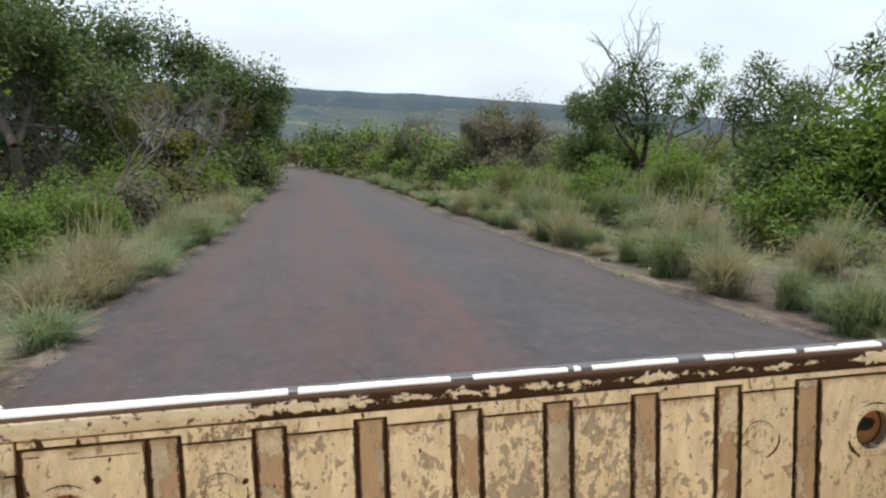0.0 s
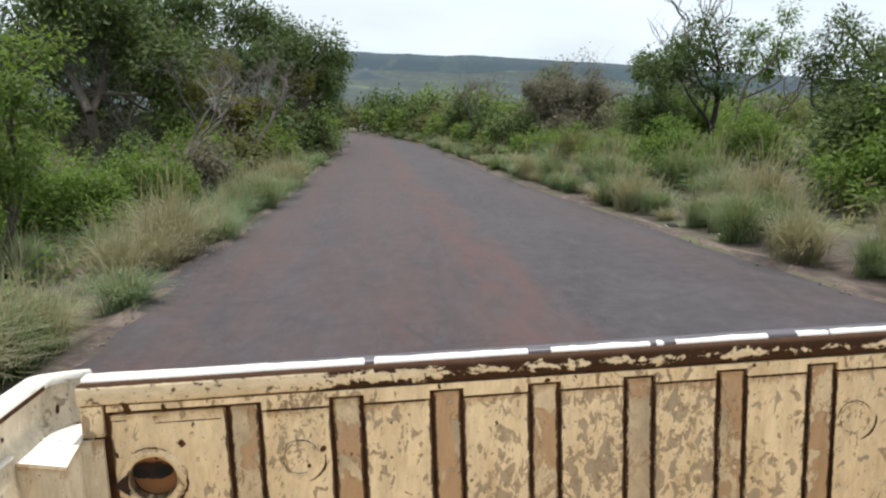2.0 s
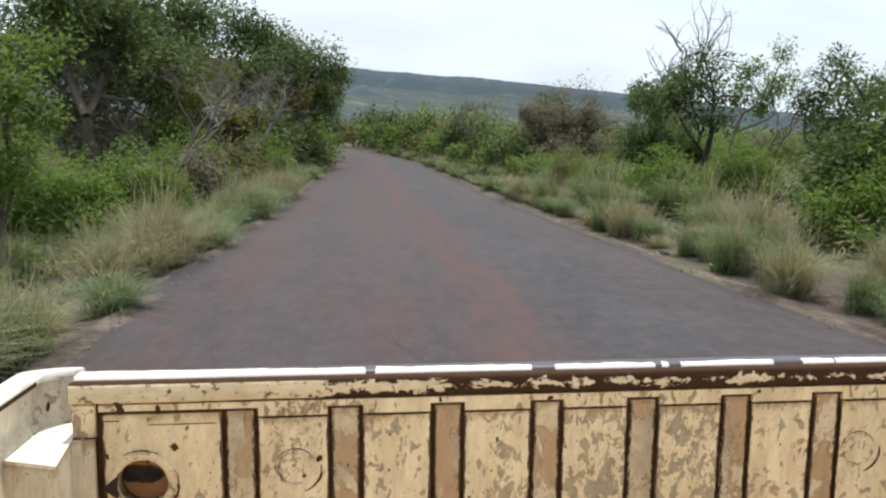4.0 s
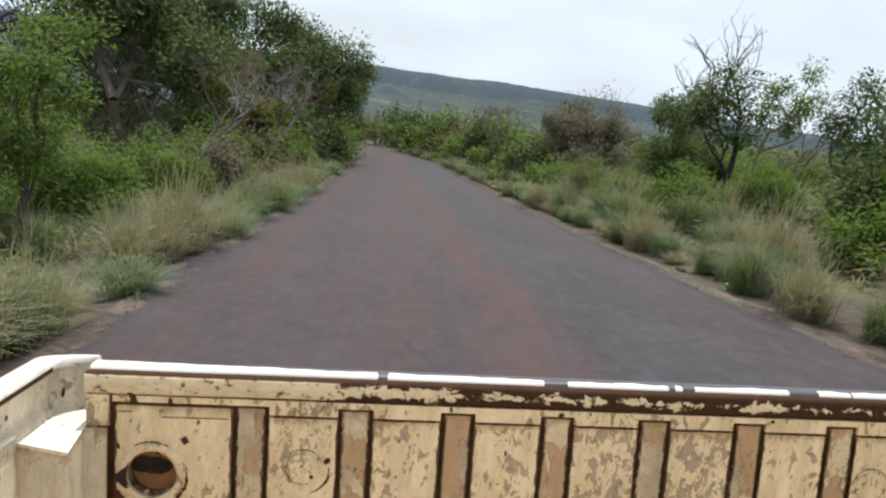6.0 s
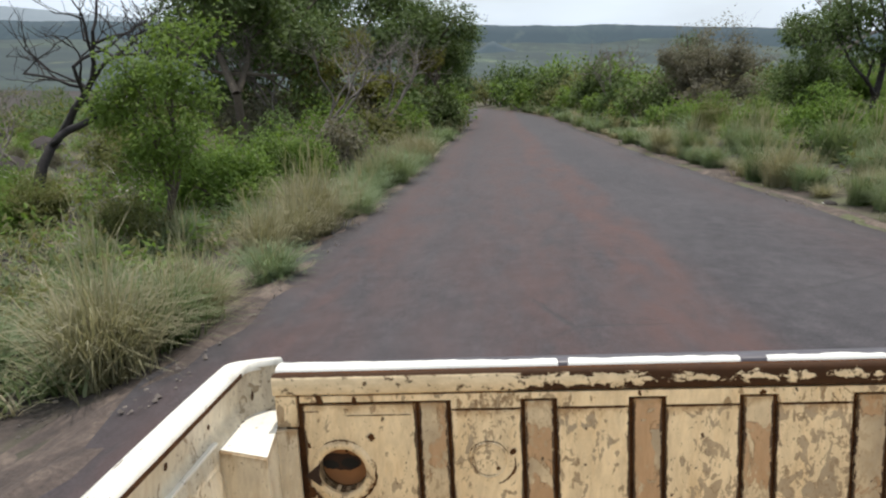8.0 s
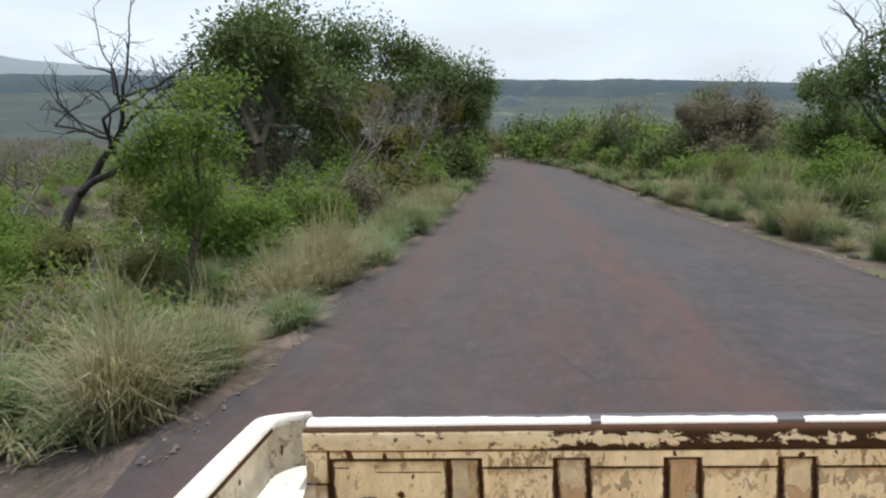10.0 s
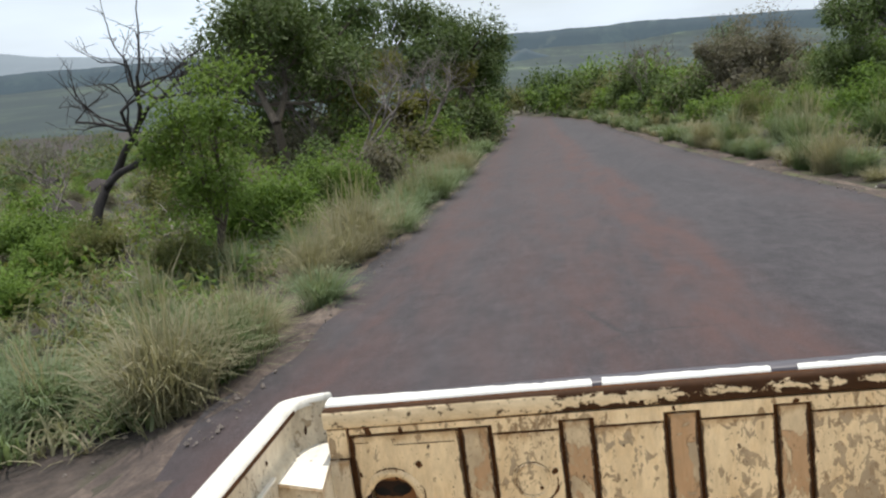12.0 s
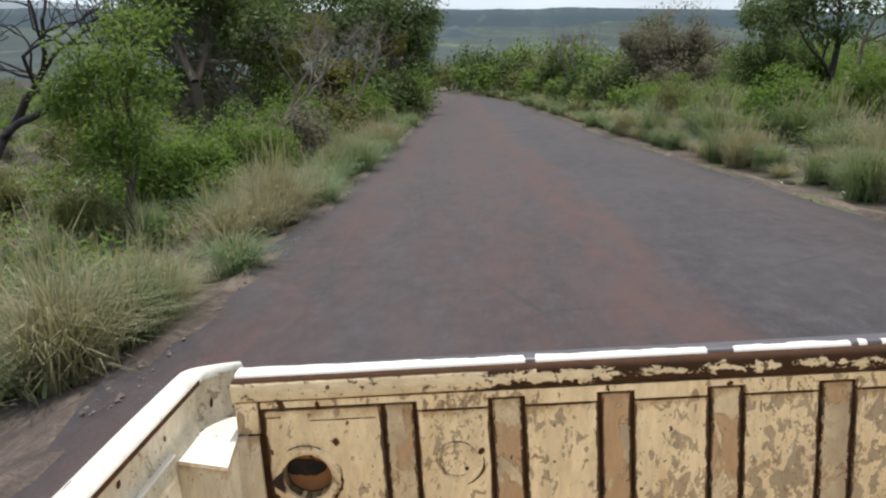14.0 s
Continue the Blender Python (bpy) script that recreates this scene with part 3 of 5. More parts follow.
def build_tailgate():
    gate = part("tailgate", box(bmesh.new(), -HALF + 0.004, HALF - 0.004, 0.030, 0.052, BOTTOM, Z0 + 0.03), PAINT_PAD_CLEAN, truck, "tailgate with pressed ribs, cream paint flaking to rust")
    # rusty inner skin that shows in the gaps between the pressed pieces
    left_hole, right_hole = (X0 - 0.112, Z0 - 0.103), (-X0 + 0.105, Z0 - 0.100)
    drain = (X0 + 0.374, Z0 - 0.229)
    for x0, x1, hole in ((-HALF + 0.025, X0, (*left_hole, 0.034)), (X0, -X0, (*drain, 0.021)), (-X0, HALF - 0.025, (*right_hole, 0.034))):
        part("inner_skin", holed_plate(bmesh.new(), x0, x1, BOTTOM, Z0 + 0.012, 0.0060, 0.003, hole), RUST, gate, "rust-brown inner skin")
    # pieces pressed out of the skin
    edges = [X0 - 0.165] + [X0 + PITCH * k + o for k in range(8) for o in (0, RIB_W)] + [-X0 + 0.165]
    gap = 0.0056
    for k in range(8):
        a = X0 + PITCH * k
        part("rib", box(bmesh.new(), a + gap * 0.4, a + RIB_W - gap * 0.4, 0.0005, 0.0070, BOTTOM + 0.004, Z0 - 0.003, 0.0015), PAINT_RIB, gate, "rib worn down to brown primer")
    for k in range(9):
        a, b = edges[2 * k] + gap * 0.6, edges[2 * k + 1] - gap * 0.6
        top = Z0 - 0.0145 if 0 < k < 8 else Z0 - 0.004
        bm = bmesh.new()
        hole = {0: (*left_hole, 0.034), 8: (*right_hole, 0.034), 3: (*drain, 0.021)}.get(k)
        if hole:
            holed_plate(bm, a, b, BOTTOM + 0.004, top, 0.0, 0.0055, hole)
        else:
            box(bm, a, b, 0.0, 0.0065, BOTTOM + 0.004, top, 0.0016)
        part("panel", bm, PAINT_PAD if 2 <= k <= 6 else PAINT_PAD_CLEAN, gate)
    for q in (-1, 1):
        part("end_strip", box(bmesh.new(), *sorted((q * (HALF - 0.002), q * (HALF - 0.0315))), -0.0015, 0.006, Z0 - 0.034, Z0 + 0.0115, 0.001), PAINT, gate)
    # border under the rim, with a tab between each pair of ribs
    bm = box(bmesh.new(), -HALF + 0.036, HALF - 0.036, -0.0005, 0.0065, Z0 + 0.001, Z0 + 0.0105, 0.001)
    for k in range(7):
        box(bm, X0 + PITCH * k + RIB_W + 0.004, X0 + PITCH * (k + 1) - 0.004, 0.0, 0.0066, Z0 - 0.0115, Z0 + 0.0015, 0.0008)
    part("border", bm, PAINT, gate)
    for k in range(7):
        a, c = X0 + PITCH * k + RIB_W + 0.010, X0 + PITCH * (k + 1) - 0.010
        bm = bmesh.new()
        n = 16
        rows = [[bm.verts.new((a + (c - a) * j / n, -0.0012, Z0 - 0.0130 + q * (0.0006 + 0.0016 * abs(wave(j, k, 2.1, 6.1 + q))))) for q in (-1, 1)] for j in range(n + 1)]
        for p, q in zip(rows, rows[1:]):
            bm.faces.new((p[0], p[1], q[1], q[0]))
        part("groove", bm, RUST, gate)
    # rolled rim: front band and white top
    def sweep(section, n):
        bm = bmesh.new()
        rows = [[bm.verts.new((x, y + 0.0008 * wave(x, 0, 0.13, 1.5), z + 0.0010 * wave(x, 3, 0.2, 2.5))) for y, z in section] for x in [-HALF + 2 * HALF * k / n for k in range(n + 1)]]
        for a, b in zip(rows, rows[1:]):
            for j in range(len(section) - 1):
                bm.faces.new((a[j], b[j], b[j + 1], a[j + 1]))
        return bm
    part("rim_band", sweep([(0.006, Z0 + 0.0125), (-0.002, Z0 + 0.0135), (-0.0045, Z0 + 0.017), (-0.0045, Z0 + 0.0375), (-0.002, Z0 + 0.0415), (0.006, Z0 + 0.0420)], 40), RIM, gate, "rim band, paint worn to dark rust", True)
    part("rim_seam", sweep([(0.0055, Z0 + 0.0405), (0.0180, Z0 + 0.0405)], 8), RUST, gate, "dark seam behind the rim band")
    part("rim", sweep([(0.0165, Z0 + 0.0395), (0.0175, Z0 + 0.0440), (0.021, Z0 + 0.0458), (0.034, Z0 + 0.0464), (0.047, Z0 + 0.0448), (0.053, Z0 + 0.041), (0.055, Z0 + 0.030), (0.055, BOTTOM), (0.0525, BOTTOM)], 60), LIP, gate, "rolled top edge, white along its inner side", True)
    # rings round the holes and the embossed discs, with rust creeping along their edges
    rng = random.Random(5)

    def rust_arc(cx, cz, r, a0, a1, wide):
        bm = bmesh.new()
        n = 26
        rows = []
        for k in range(n + 1):
            a = radians(a0 + (a1 - a0) * k / n)
            w = wide * (0.15 + abs(math.sin(math.pi * k / n)) ** 0.5) * rng.uniform(0.25, 1.0)
            m = r + wide * rng.uniform(-0.15, 0.15)
            rows.append([bm.verts.new((cx + q * math.cos(a), -0.0012, cz + q * math.sin(a))) for q in (m - w / 2, m + w / 2)])
        for p, q in zip(rows, rows[1:]):
            bm.faces.new((p[0], p[1], q[1], q[0]))
        part("rust_arc", bm, RUST, gate)

    for hx, hz in (left_hole, right_hole):
        rust_arc(hx, hz, 0.0485, -75, 15, 0.0050)
        rust_arc(hx, hz, 0.0480, 60, 120, 0.0028)
        rust_arc(hx, hz, 0.0515, 195, 240, 0.0080)
        rust_arc(hx, hz, 0.0345, 150, 215, 0.0040)
    # torn notch beside the first hole
    bm = bmesh.new()
    bm.faces.new([bm.verts.new((left_hole[0] + dx, -0.0042, left_hole[1] + dz)) for dx, dz in ((-0.053, -0.004), (-0.045, -0.009), (-0.036, -0.017), (-0.030, -0.020), (-0.0325, -0.004), (-0.030, 0.014), (-0.038, 0.009), (-0.047, 0.001))])
    part("torn_notch", bm, RUST_HOLE, gate)
    rust_arc(*drain, 0.0315, 60, 330, 0.0028)
    for (cx, cz), r0, r1 in ((left_hole, 0.034, 0.047), (right_hole, 0.034, 0.047), (drain, 0.021, 0.030)):
        part("hole_ring", ring(bmesh.new(), cx, 0.0002, cz, r0, r1, 0.0035), PAINT, gate, "", True)
    for cx, cz in ((X0 + 0.095, Z0 - 0.088), (-X0 - 0.113, Z0 - 0.092), (X0 + 0.653, Z0 - 0.229)):
        rust_arc(cx, cz, 0.0288, 15, 170, 0.0016)
        rust_arc(cx + 0.004, cz - 0.003, 0.0330, -75, 15, 0.0042)
        rust_arc(cx, cz, 0.0226, 95, 300, 0.0012)
        bm = ring(bmesh.new(), cx, 0.0002, cz, 0.0235, 0.0275, 0.0022)
        part("embossed_disc", bm, PAINT, gate, "", True)
    # rusty plate seen through the holes; flat dark faces paint the shade inside
    part("hollow", box(bmesh.new(), -HALF + 0.03, HALF - 0.03, 0.026, 0.029, BOTTOM + 0.01, Z0 - 0.01), ORANGE, gate, "rusty hollow inside the tailgate")
    bm = bmesh.new()
    bm.faces.new([bm.verts.new((drain[0] + 0.03 * math.cos(a), 0.0235, drain[1] + 0.03 * math.sin(a))) for a in (2 * math.pi * j / 18 for j in range(18))])
    part("drain_dark_disc", bm, BLACK, gate)
    for (hx, hz), dx, dz, wide in [(h, *b) for h in (left_hole, right_hole) for b in ((-0.006, 0.003, 0.027), (-0.022, -0.001, 0.010), (0.006, 0.001, 0.011))]:
        bm = bmesh.new()
        outline = []
        for j in range(22):      # ragged flat blot for the dark of a hole behind
            a = 2 * math.pi * j / 22
            r = 1 + 0.16 * math.cos(2 * a + 0.5) + rng.uniform(-0.10, 0.10)
            outline.append(bm.verts.new((hx + dx + wide * r * math.cos(a), 0.0245 - (0.001 if wide < 0.02 else 0.0), hz + dz + (0.85 if wide < 0.02 else 0.55) * wide * r * math.sin(a))))
        bm.faces.new(outline)
        part("hole_dark_blot", bm, BLACK if wide < 0.02 else RUST_HOLE, gate)
    for x0, x1, z in ((-0.100, -0.010, -0.0185), (-0.163, -0.138, -0.012)):
        bm = bmesh.new()
        rows = [[bm.verts.new((X0 + x0 + (x1 - x0) * j / 10, -0.0011, Z0 + z + q * (0.0004 + 0.0012 * abs(wave(j, z * 90, 1.9, 7.3))))) for q in (-1, 1)] for j in range(11)]
        for p, q in zip(rows, rows[1:]):
            bm.faces.new((p[0], p[1], q[1], q[0]))
        part("crease", bm, RUST, gate)
    # latch slot and ochre runs near the bottom
    part("latch_slot", box(bmesh.new(), X0 + 0.762, X0 + 0.795, -0.0012, 0.001, Z0 - 0.275, Z0 - 0.262, 0.0005), RUST, gate)
    for cx, wide, tall in ((0.215, 0.016, 0.05), (0.27, 0.02, 0.06), (0.405, 0.022, 0.075), (0.50, 0.016, 0.09), (0.675, 0.02, 0.085), (0.69, 0.012, 0.05)):
        bm = bmesh.new()
        n = 10
        left = [bm.verts.new((X0 + cx - wide / 2 * (0.35 + 0.65 * k / n) + rng.uniform(-0.003, 0.003), -0.0012, Z0 - 0.335 + tall * (1 - k / n) + 0.005)) for k in range(n + 1)]
        right = [bm.verts.new((X0 + cx + wide / 2 * (0.35 + 0.65 * k / n) + rng.uniform(-0.003, 0.003), -0.0012, Z0 - 0.335 + tall * (1 - k / n) + 0.005)) for k in range(n + 1)]
        for k in range(n):
            bm.faces.new((left[k], right[k], right[k + 1], left[k + 1]))
        part("paint_run", bm, YELLOW, gate, "ochre paint run")
    # rust spots
    for cx, cz, r in ((-0.067, -0.053, 0.0065), (-0.087, 0.004, 0.006), (-0.103, -0.070, 0.004), (-0.137, 0.006, 0.010), (0.129, -0.076, 0.006), (0.107, -0.100, 0.0045), (-0.158, -0.135, 0.009), (-0.157, -0.150, 0.006), (-0.156, -0.062, 0.004), (-0.157, -0.225, 0.005), (-0.050, -0.20, 0.003), (0.30, 0.006, 0.004), (0.46, 0.005, 0.005), (0.78, 0.006, 0.004)):
        bm = bmesh.new()
        pts = [bm.verts.new((X0 + cx + r * rng.uniform(0.35, 1.1) * math.cos(a), -0.0010, Z0 + cz + 1.15 * r * rng.uniform(0.35, 1.1) * math.sin(a))) for a in (2 * math.pi * j / 11 for j in range(11))]
        bm.faces.new(pts)
        part("rust_spot", bm, RUST, gate)
    return gate


def build_side(s):
    """One side of the bed with its rail, ledge and corner post; s is -1 or 1."""
    wall_x = 0.775
    section = [(0.782, Z0 + 0.034), (0.782, Z0 + 0.039), (0.785, Z0 + 0.046), (0.794, Z0 + 0.050), (0.808, Z0 + 0.049), (0.817, Z0 + 0.043), (0.821, Z0 + 0.02), (0.836, Z0 - 0.10), (0.838, Z0 - 0.42)]
    inner = [(0.785, Z0 + 0.038), (0.790, Z0 + 0.028), (0.797, Z0 - 0.006), (0.7975, Z0 - 0.020), (0.7885, Z0 - 0.027), (0.789, Z0 - 0.060), (0.785, Z0 - 0.075), (0.783, Z0 - 0.37)]
    ys = [-2.0, -1.6, -1.2, -0.9, -0.6, -0.4, -0.25, -0.12, -0.05, 0.0, 0.03, 0.040, 0.050, 0.060, 0.069, 0.078, 0.086]
    side = None
    for name, pts, material in (("side_panel", section, SUNLIT_PAINT), ("inner_panel", inner, PAINT_SIDE)):
        bm = bmesh.new()
        rows = []
        for y in ys:
            turn = max(0.0, (y - 0.028) / 0.058) ** 1.7
            row = []
            for x, z in pts:
                drop = 0.010 * turn if z > Z0 + 0.02 else 0.0
                end = 0.741 + 0.30 * (x - 0.782) if name == "side_panel" else 0.7335
                pull = x + (end - x) * min(1.0, turn)
                row.append(bm.verts.new((s * pull, y, z - drop + 0.0015 * wave(y, x, 0.2, 3.3))))
            rows.append(row)
        for a, b in zip(rows, rows[1:]):
            for j in range(len(pts) - 1):
                bm.faces.new((a[j], a[j + 1], b[j + 1], b[j]) if s > 0 else (a[j], b[j], b[j + 1], a[j + 1]))
        ob = part(name, bm, material, side or truck, "bed side with a rolled rail whitened as if sunlit" if side is None else "greyish cream inner wall with a pressed ledge", True)
        side = side or ob
    lip = box(bmesh.new(), min(s * 0.7808, s * 0.784), max(s * 0.7808, s * 0.784), -2.0, 0.02, Z0 + 0.033, Z0 + 0.039)
    part("rail_lip", lip, RUST, side, "dark seam under the rail")
    # Thin whitened bar draws the bright highlight along the wall's pressed edge.
    part("ledge", box(bmesh.new(), *sorted((s * 0.7868, s * 0.794)), -2.0, -0.070, Z0 - 0.0255, Z0 - 0.0215, 0.001), SUNLIT_PAINT, side, "pale strip painting the highlight of the pressed ledge")
    # cracks in the paint of the wall, below the ledge
    for y0, z0, y1, z1 in ((-0.155, -0.070, -0.200, -0.140), (-0.200, -0.140, -0.215, -0.190), (-0.245, -0.075, -0.330, -0.098), (-0.420, -0.060, -0.440, -0.150)):
        bm = bmesh.new()
        n = 8
        rows = []
        for j in range(n + 1):
            y, z = y0 + (y1 - y0) * j / n, z0 + (z1 - z0) * j / n
            w = 0.0012 + 0.0022 * abs(wave(j, y0 * 40, 1.7, 4.1))
            rows.append([bm.verts.new((s * 0.7822, y + w * q, Z0 + z + w * q + 0.002 * wave(j, z0 * 30, 2.3, 1.3))) for q in (-1, 1)])
        for a, b in zip(rows, rows[1:]):
            bm.faces.new((a[0], a[1], b[1], b[0]))
        part("paint_crack", bm, RUST, side)
    # corner post; its flat top gets a whiter face to paint in sunlight
    bm = bmesh.new()
    foot = [(0.800, -0.060), (0.716, -0.088), (0.7395, 0.060), (0.800, 0.060)]
    low = [(0.800, -0.062), (0.7155, -0.0905), (0.739, 0.060), (0.800, 0.060)]
    levels = [[bm.verts.new((s * x, y, z)) for x, y in pts] for pts, z in ((foot, Z0 - 0.036), (low, Z0 - 0.0385), (low, Z0 - 0.20), (low, Z0 - 0.372))]
    bm.faces.new(levels[0])
    for a, b in zip(levels, levels[1:]):
        for j in range(4):
            bm.faces.new((a[j], a[(j + 1) % 4], b[(j + 1) % 4], b[j]))
    bmesh.ops.recalc_face_normals(bm, faces=bm.faces)
    post = part("corner_post", bm, PAINT_SIDE, side, "corner post with a sunlit flat top")
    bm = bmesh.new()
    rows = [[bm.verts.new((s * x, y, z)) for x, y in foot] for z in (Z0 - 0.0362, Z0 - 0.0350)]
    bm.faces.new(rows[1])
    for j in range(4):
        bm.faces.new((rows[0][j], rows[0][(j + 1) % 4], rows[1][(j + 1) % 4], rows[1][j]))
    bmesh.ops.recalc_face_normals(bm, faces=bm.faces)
    part("post_top", bm, SUNLIT_PAINT, post, "flat top of the post, whitened as if sunlit")
    part("post_flange", box(bmesh.new(), *sorted((s * 0.700, s * 0.741)), -0.010, -0.002, Z0 - 0.372, Z0 - 0.0355, 0.001), PAINT_SIDE, post)
    rng = random.Random(9)
    for y, z, r in ((0.045, -0.005, 0.007), (-0.08, 0.004, 0.004), (-0.20, 0.012, 0.005)):
        bm = bmesh.new()
        bm.faces.new([bm.verts.new((s * (0.7925 if z > 0 else 0.7785), y + r * (0.7 + 0.5 * rng.random()) * math.cos(a), Z0 + z + r * math.sin(a))) for a in (2 * math.pi * j / 9 for j in range(9))])
        part("rust_spot", bm, RUST, side)
    return side


def wheel(x, y):
    bm = bmesh.new()
    n, prof = 40, [(0.17, 0.08), (0.25, 0.095), (0.283, 0.085), (0.29, 0.055), (0.29, -0.055), (0.283, -0.085), (0.25, -0.095), (0.17, -0.08)]
    loops = [[bm.verts.new((x + w, y + r * math.cos(a), 0.29 + r * math.sin(a))) for a in (2 * math.pi * k / n for k in range(n))] for r, w in prof]
    for a, b in zip(loops, loops[1:]):
        for k in range(n):
            bm.faces.new((a[k], b[k], b[(k + 1) % n], a[(k + 1) % n]))
    w = part("wheel", bm, TYRE, truck, "black rubber tyre on a steel rim", True)
    bm = bmesh.new()
    for r, d in ((0.175, 0.05), (0.06, 0.075)):
        bmesh.ops.create_cone(bm, cap_ends=True, segments=32, radius1=r, radius2=r * 0.9, depth=d * 2, matrix=Matrix.Translation((x, y, 0.29)) @ Matrix.Rotation(math.pi / 2, 4, "Y"))
    part("rim", bm, STEEL, w)


build_tailgate()
build_side(-1)
build_side(1)
# Floor toned pale cream to bounce warm light up onto the tailgate.
bm = box(bmesh.new(), -0.775, 0.775, -2.0, -0.095, Z0 - 0.40, Z0 - 0.372)
for k in range(10):
    box(bm, -0.66 + 0.14 * k, -0.60 + 0.14 * k, -1.98, -0.11, Z0 - 0.373, Z0 - 0.362, 0.004)
part("bed_floor", bm, plain_material("light_bounce_bed_paint", (0.52, 0.42, 0.29), 0.7), truck, "ribbed bed floor, cream to bounce light onto the tailgate")
part("floor_sill", box(bmesh.new(), -0.70, 0.70, -0.092, 0.050, Z0 - 0.41, Z0 - 0.3375, 0.004), RUST, truck, "dark rust-brown strip along the foot of the tailgate")
part("headboard", box(bmesh.new(), -0.84, 0.84, -2.06, -2.0, Z0 - 0.40, Z0 + 0.05, 0.01), PAINT_SIDE, truck)
for s in (-1, 1):
    part("chassis_rail", box(bmesh.new(), s * 0.45 - 0.04, s * 0.45 + 0.04, -3.9, 0.0, Z0 - 0.53, Z0 - 0.402, 0.005), RUST, truck)
    wheel(s * 0.74, -0.95)
    wheel(s * 0.74, -3.6)
for y in (-0.95, -3.6):
    bm = bmesh.new()
    bmesh.ops.create_cone(bm, cap_ends=True, segments=20, radius1=0.05, radius2=0.05, depth=1.4, matrix=Matrix.Translation((0, y, 0.29)) @ Matrix.Rotation(math.pi / 2, 4, "Y"))
    box(bm, -0.47, 0.47, y - 0.05, y + 0.05, 0.32, Z0 - 0.52)
    part("axle", bm, RUST, truck)


# ---- plants ----
def tube(verts, faces, points, r0, r1, sides=5):
    """Adds a tapered limb along a list of points."""
    base = len(verts)
    n = len(points)
    for k, p in enumerate(points):
        d = (points[min(k + 1, n - 1)] - points[max(k - 1, 0)]).normalized()
        u = d.orthogonal().normalized()
        v = d.cross(u)
        r = r0 + (r1 - r0) * k / (n - 1)
        verts += [p + u * (r * math.cos(a)) + v * (r * math.sin(a)) for a in (2 * math.pi * j / sides for j in range(sides))]
    for k in range(n - 1):
        for j in range(sides):
            a, b = base + k * sides + j, base + k * sides + (j + 1) % sides
            faces.append((a, b, b + sides, a + sides))


def limbs(rng, start, way, length, radius, depth, verts, faces, tips, bend=0.35, spread_by=0.75, kids=(2, 3), rise=0.12, twigs=None):
    """Grows a limb that bends and forks; gathers its tips."""
    pts, p, d = [start.copy()], start.copy(), way.normalized()
    steps = 5
    for _ in range(steps):
        d = (d + Vector((rng.uniform(-1, 1), rng.uniform(-1, 1), rng.uniform(-1, 1) + rise)) * bend * 0.5).normalized()
        p = p + d * (length / steps)
        pts.append(p.copy())
    into = twigs if twigs and depth < 3 else (verts, faces)
    tube(*into, pts, radius, radius * 0.62, 6 if depth > 2 else 4 if depth else 3)
    if depth == 0:
        tips.append(pts[-1])
        tips.append(pts[3])
        return
    for k in range(rng.randint(*kids)):
        at = pts[-1] if k == 0 else pts[rng.randint(2, steps)]
        side = Vector((rng.uniform(-1, 1), rng.uniform(-1, 1), rng.uniform(-0.35, 0.8)))
        limbs(rng, at, d * (1 - spread_by * 0.6) + side * spread_by, length * rng.uniform(0.6, 0.82), radius * 0.6, depth - 1, verts, faces, tips, bend, spread_by, kids, rise, twigs)


def leaf_cloud(rng, centres, each, reach, size, droop=0.2, slim=0.45):
    """Many small pointed leaves round the given centres, with gaps between the clumps."""
    verts, faces = [], []
    for c in centres:
        r = reach * rng.uniform(0.6, 1.25)
        for _ in range(int(each * rng.uniform(0.6, 1.3))):
            o = Vector((rng.gauss(0, 1), rng.gauss(0, 1), rng.gauss(0, 0.75)))
            o = o.normalized() * (r * rng.random() ** 0.58)
            p = c + o
            d = (o.normalized() * 0.8 + Vector((rng.uniform(-1, 1), rng.uniform(-1, 1), rng.uniform(-0.8, 0.6) - droop))).normalized()
            u = d.cross(Vector((rng.uniform(-0.5, 0.5), rng.uniform(-0.5, 0.5), 1))).normalized()
            s = size * rng.uniform(0.6, 1.35)
            b = len(verts)
            w = d.cross(u) * (s * 0.12)
            verts += [p, p + d * (s * 0.5) + u * (s * slim * 0.5) + w, p + d * s, p + d * (s * 0.5) - u * (s * slim * 0.5) + w]
            faces += [(b, b + 1, b + 2), (b, b + 2, b + 3)]
    return verts, faces


def plant(name, label, category, wood, wood_material, leaves, leaf_mat, crown="crown"):
    thing = tagged(new(name), label, category)
    if wood[0]:
        from_arrays("trunk" if crown == "crown" else "stems", *wood, wood_material, thing, True)
    if leaves and leaves[0]:
        from_arrays(crown, *leaves, leaf_mat, thing)
    return thing


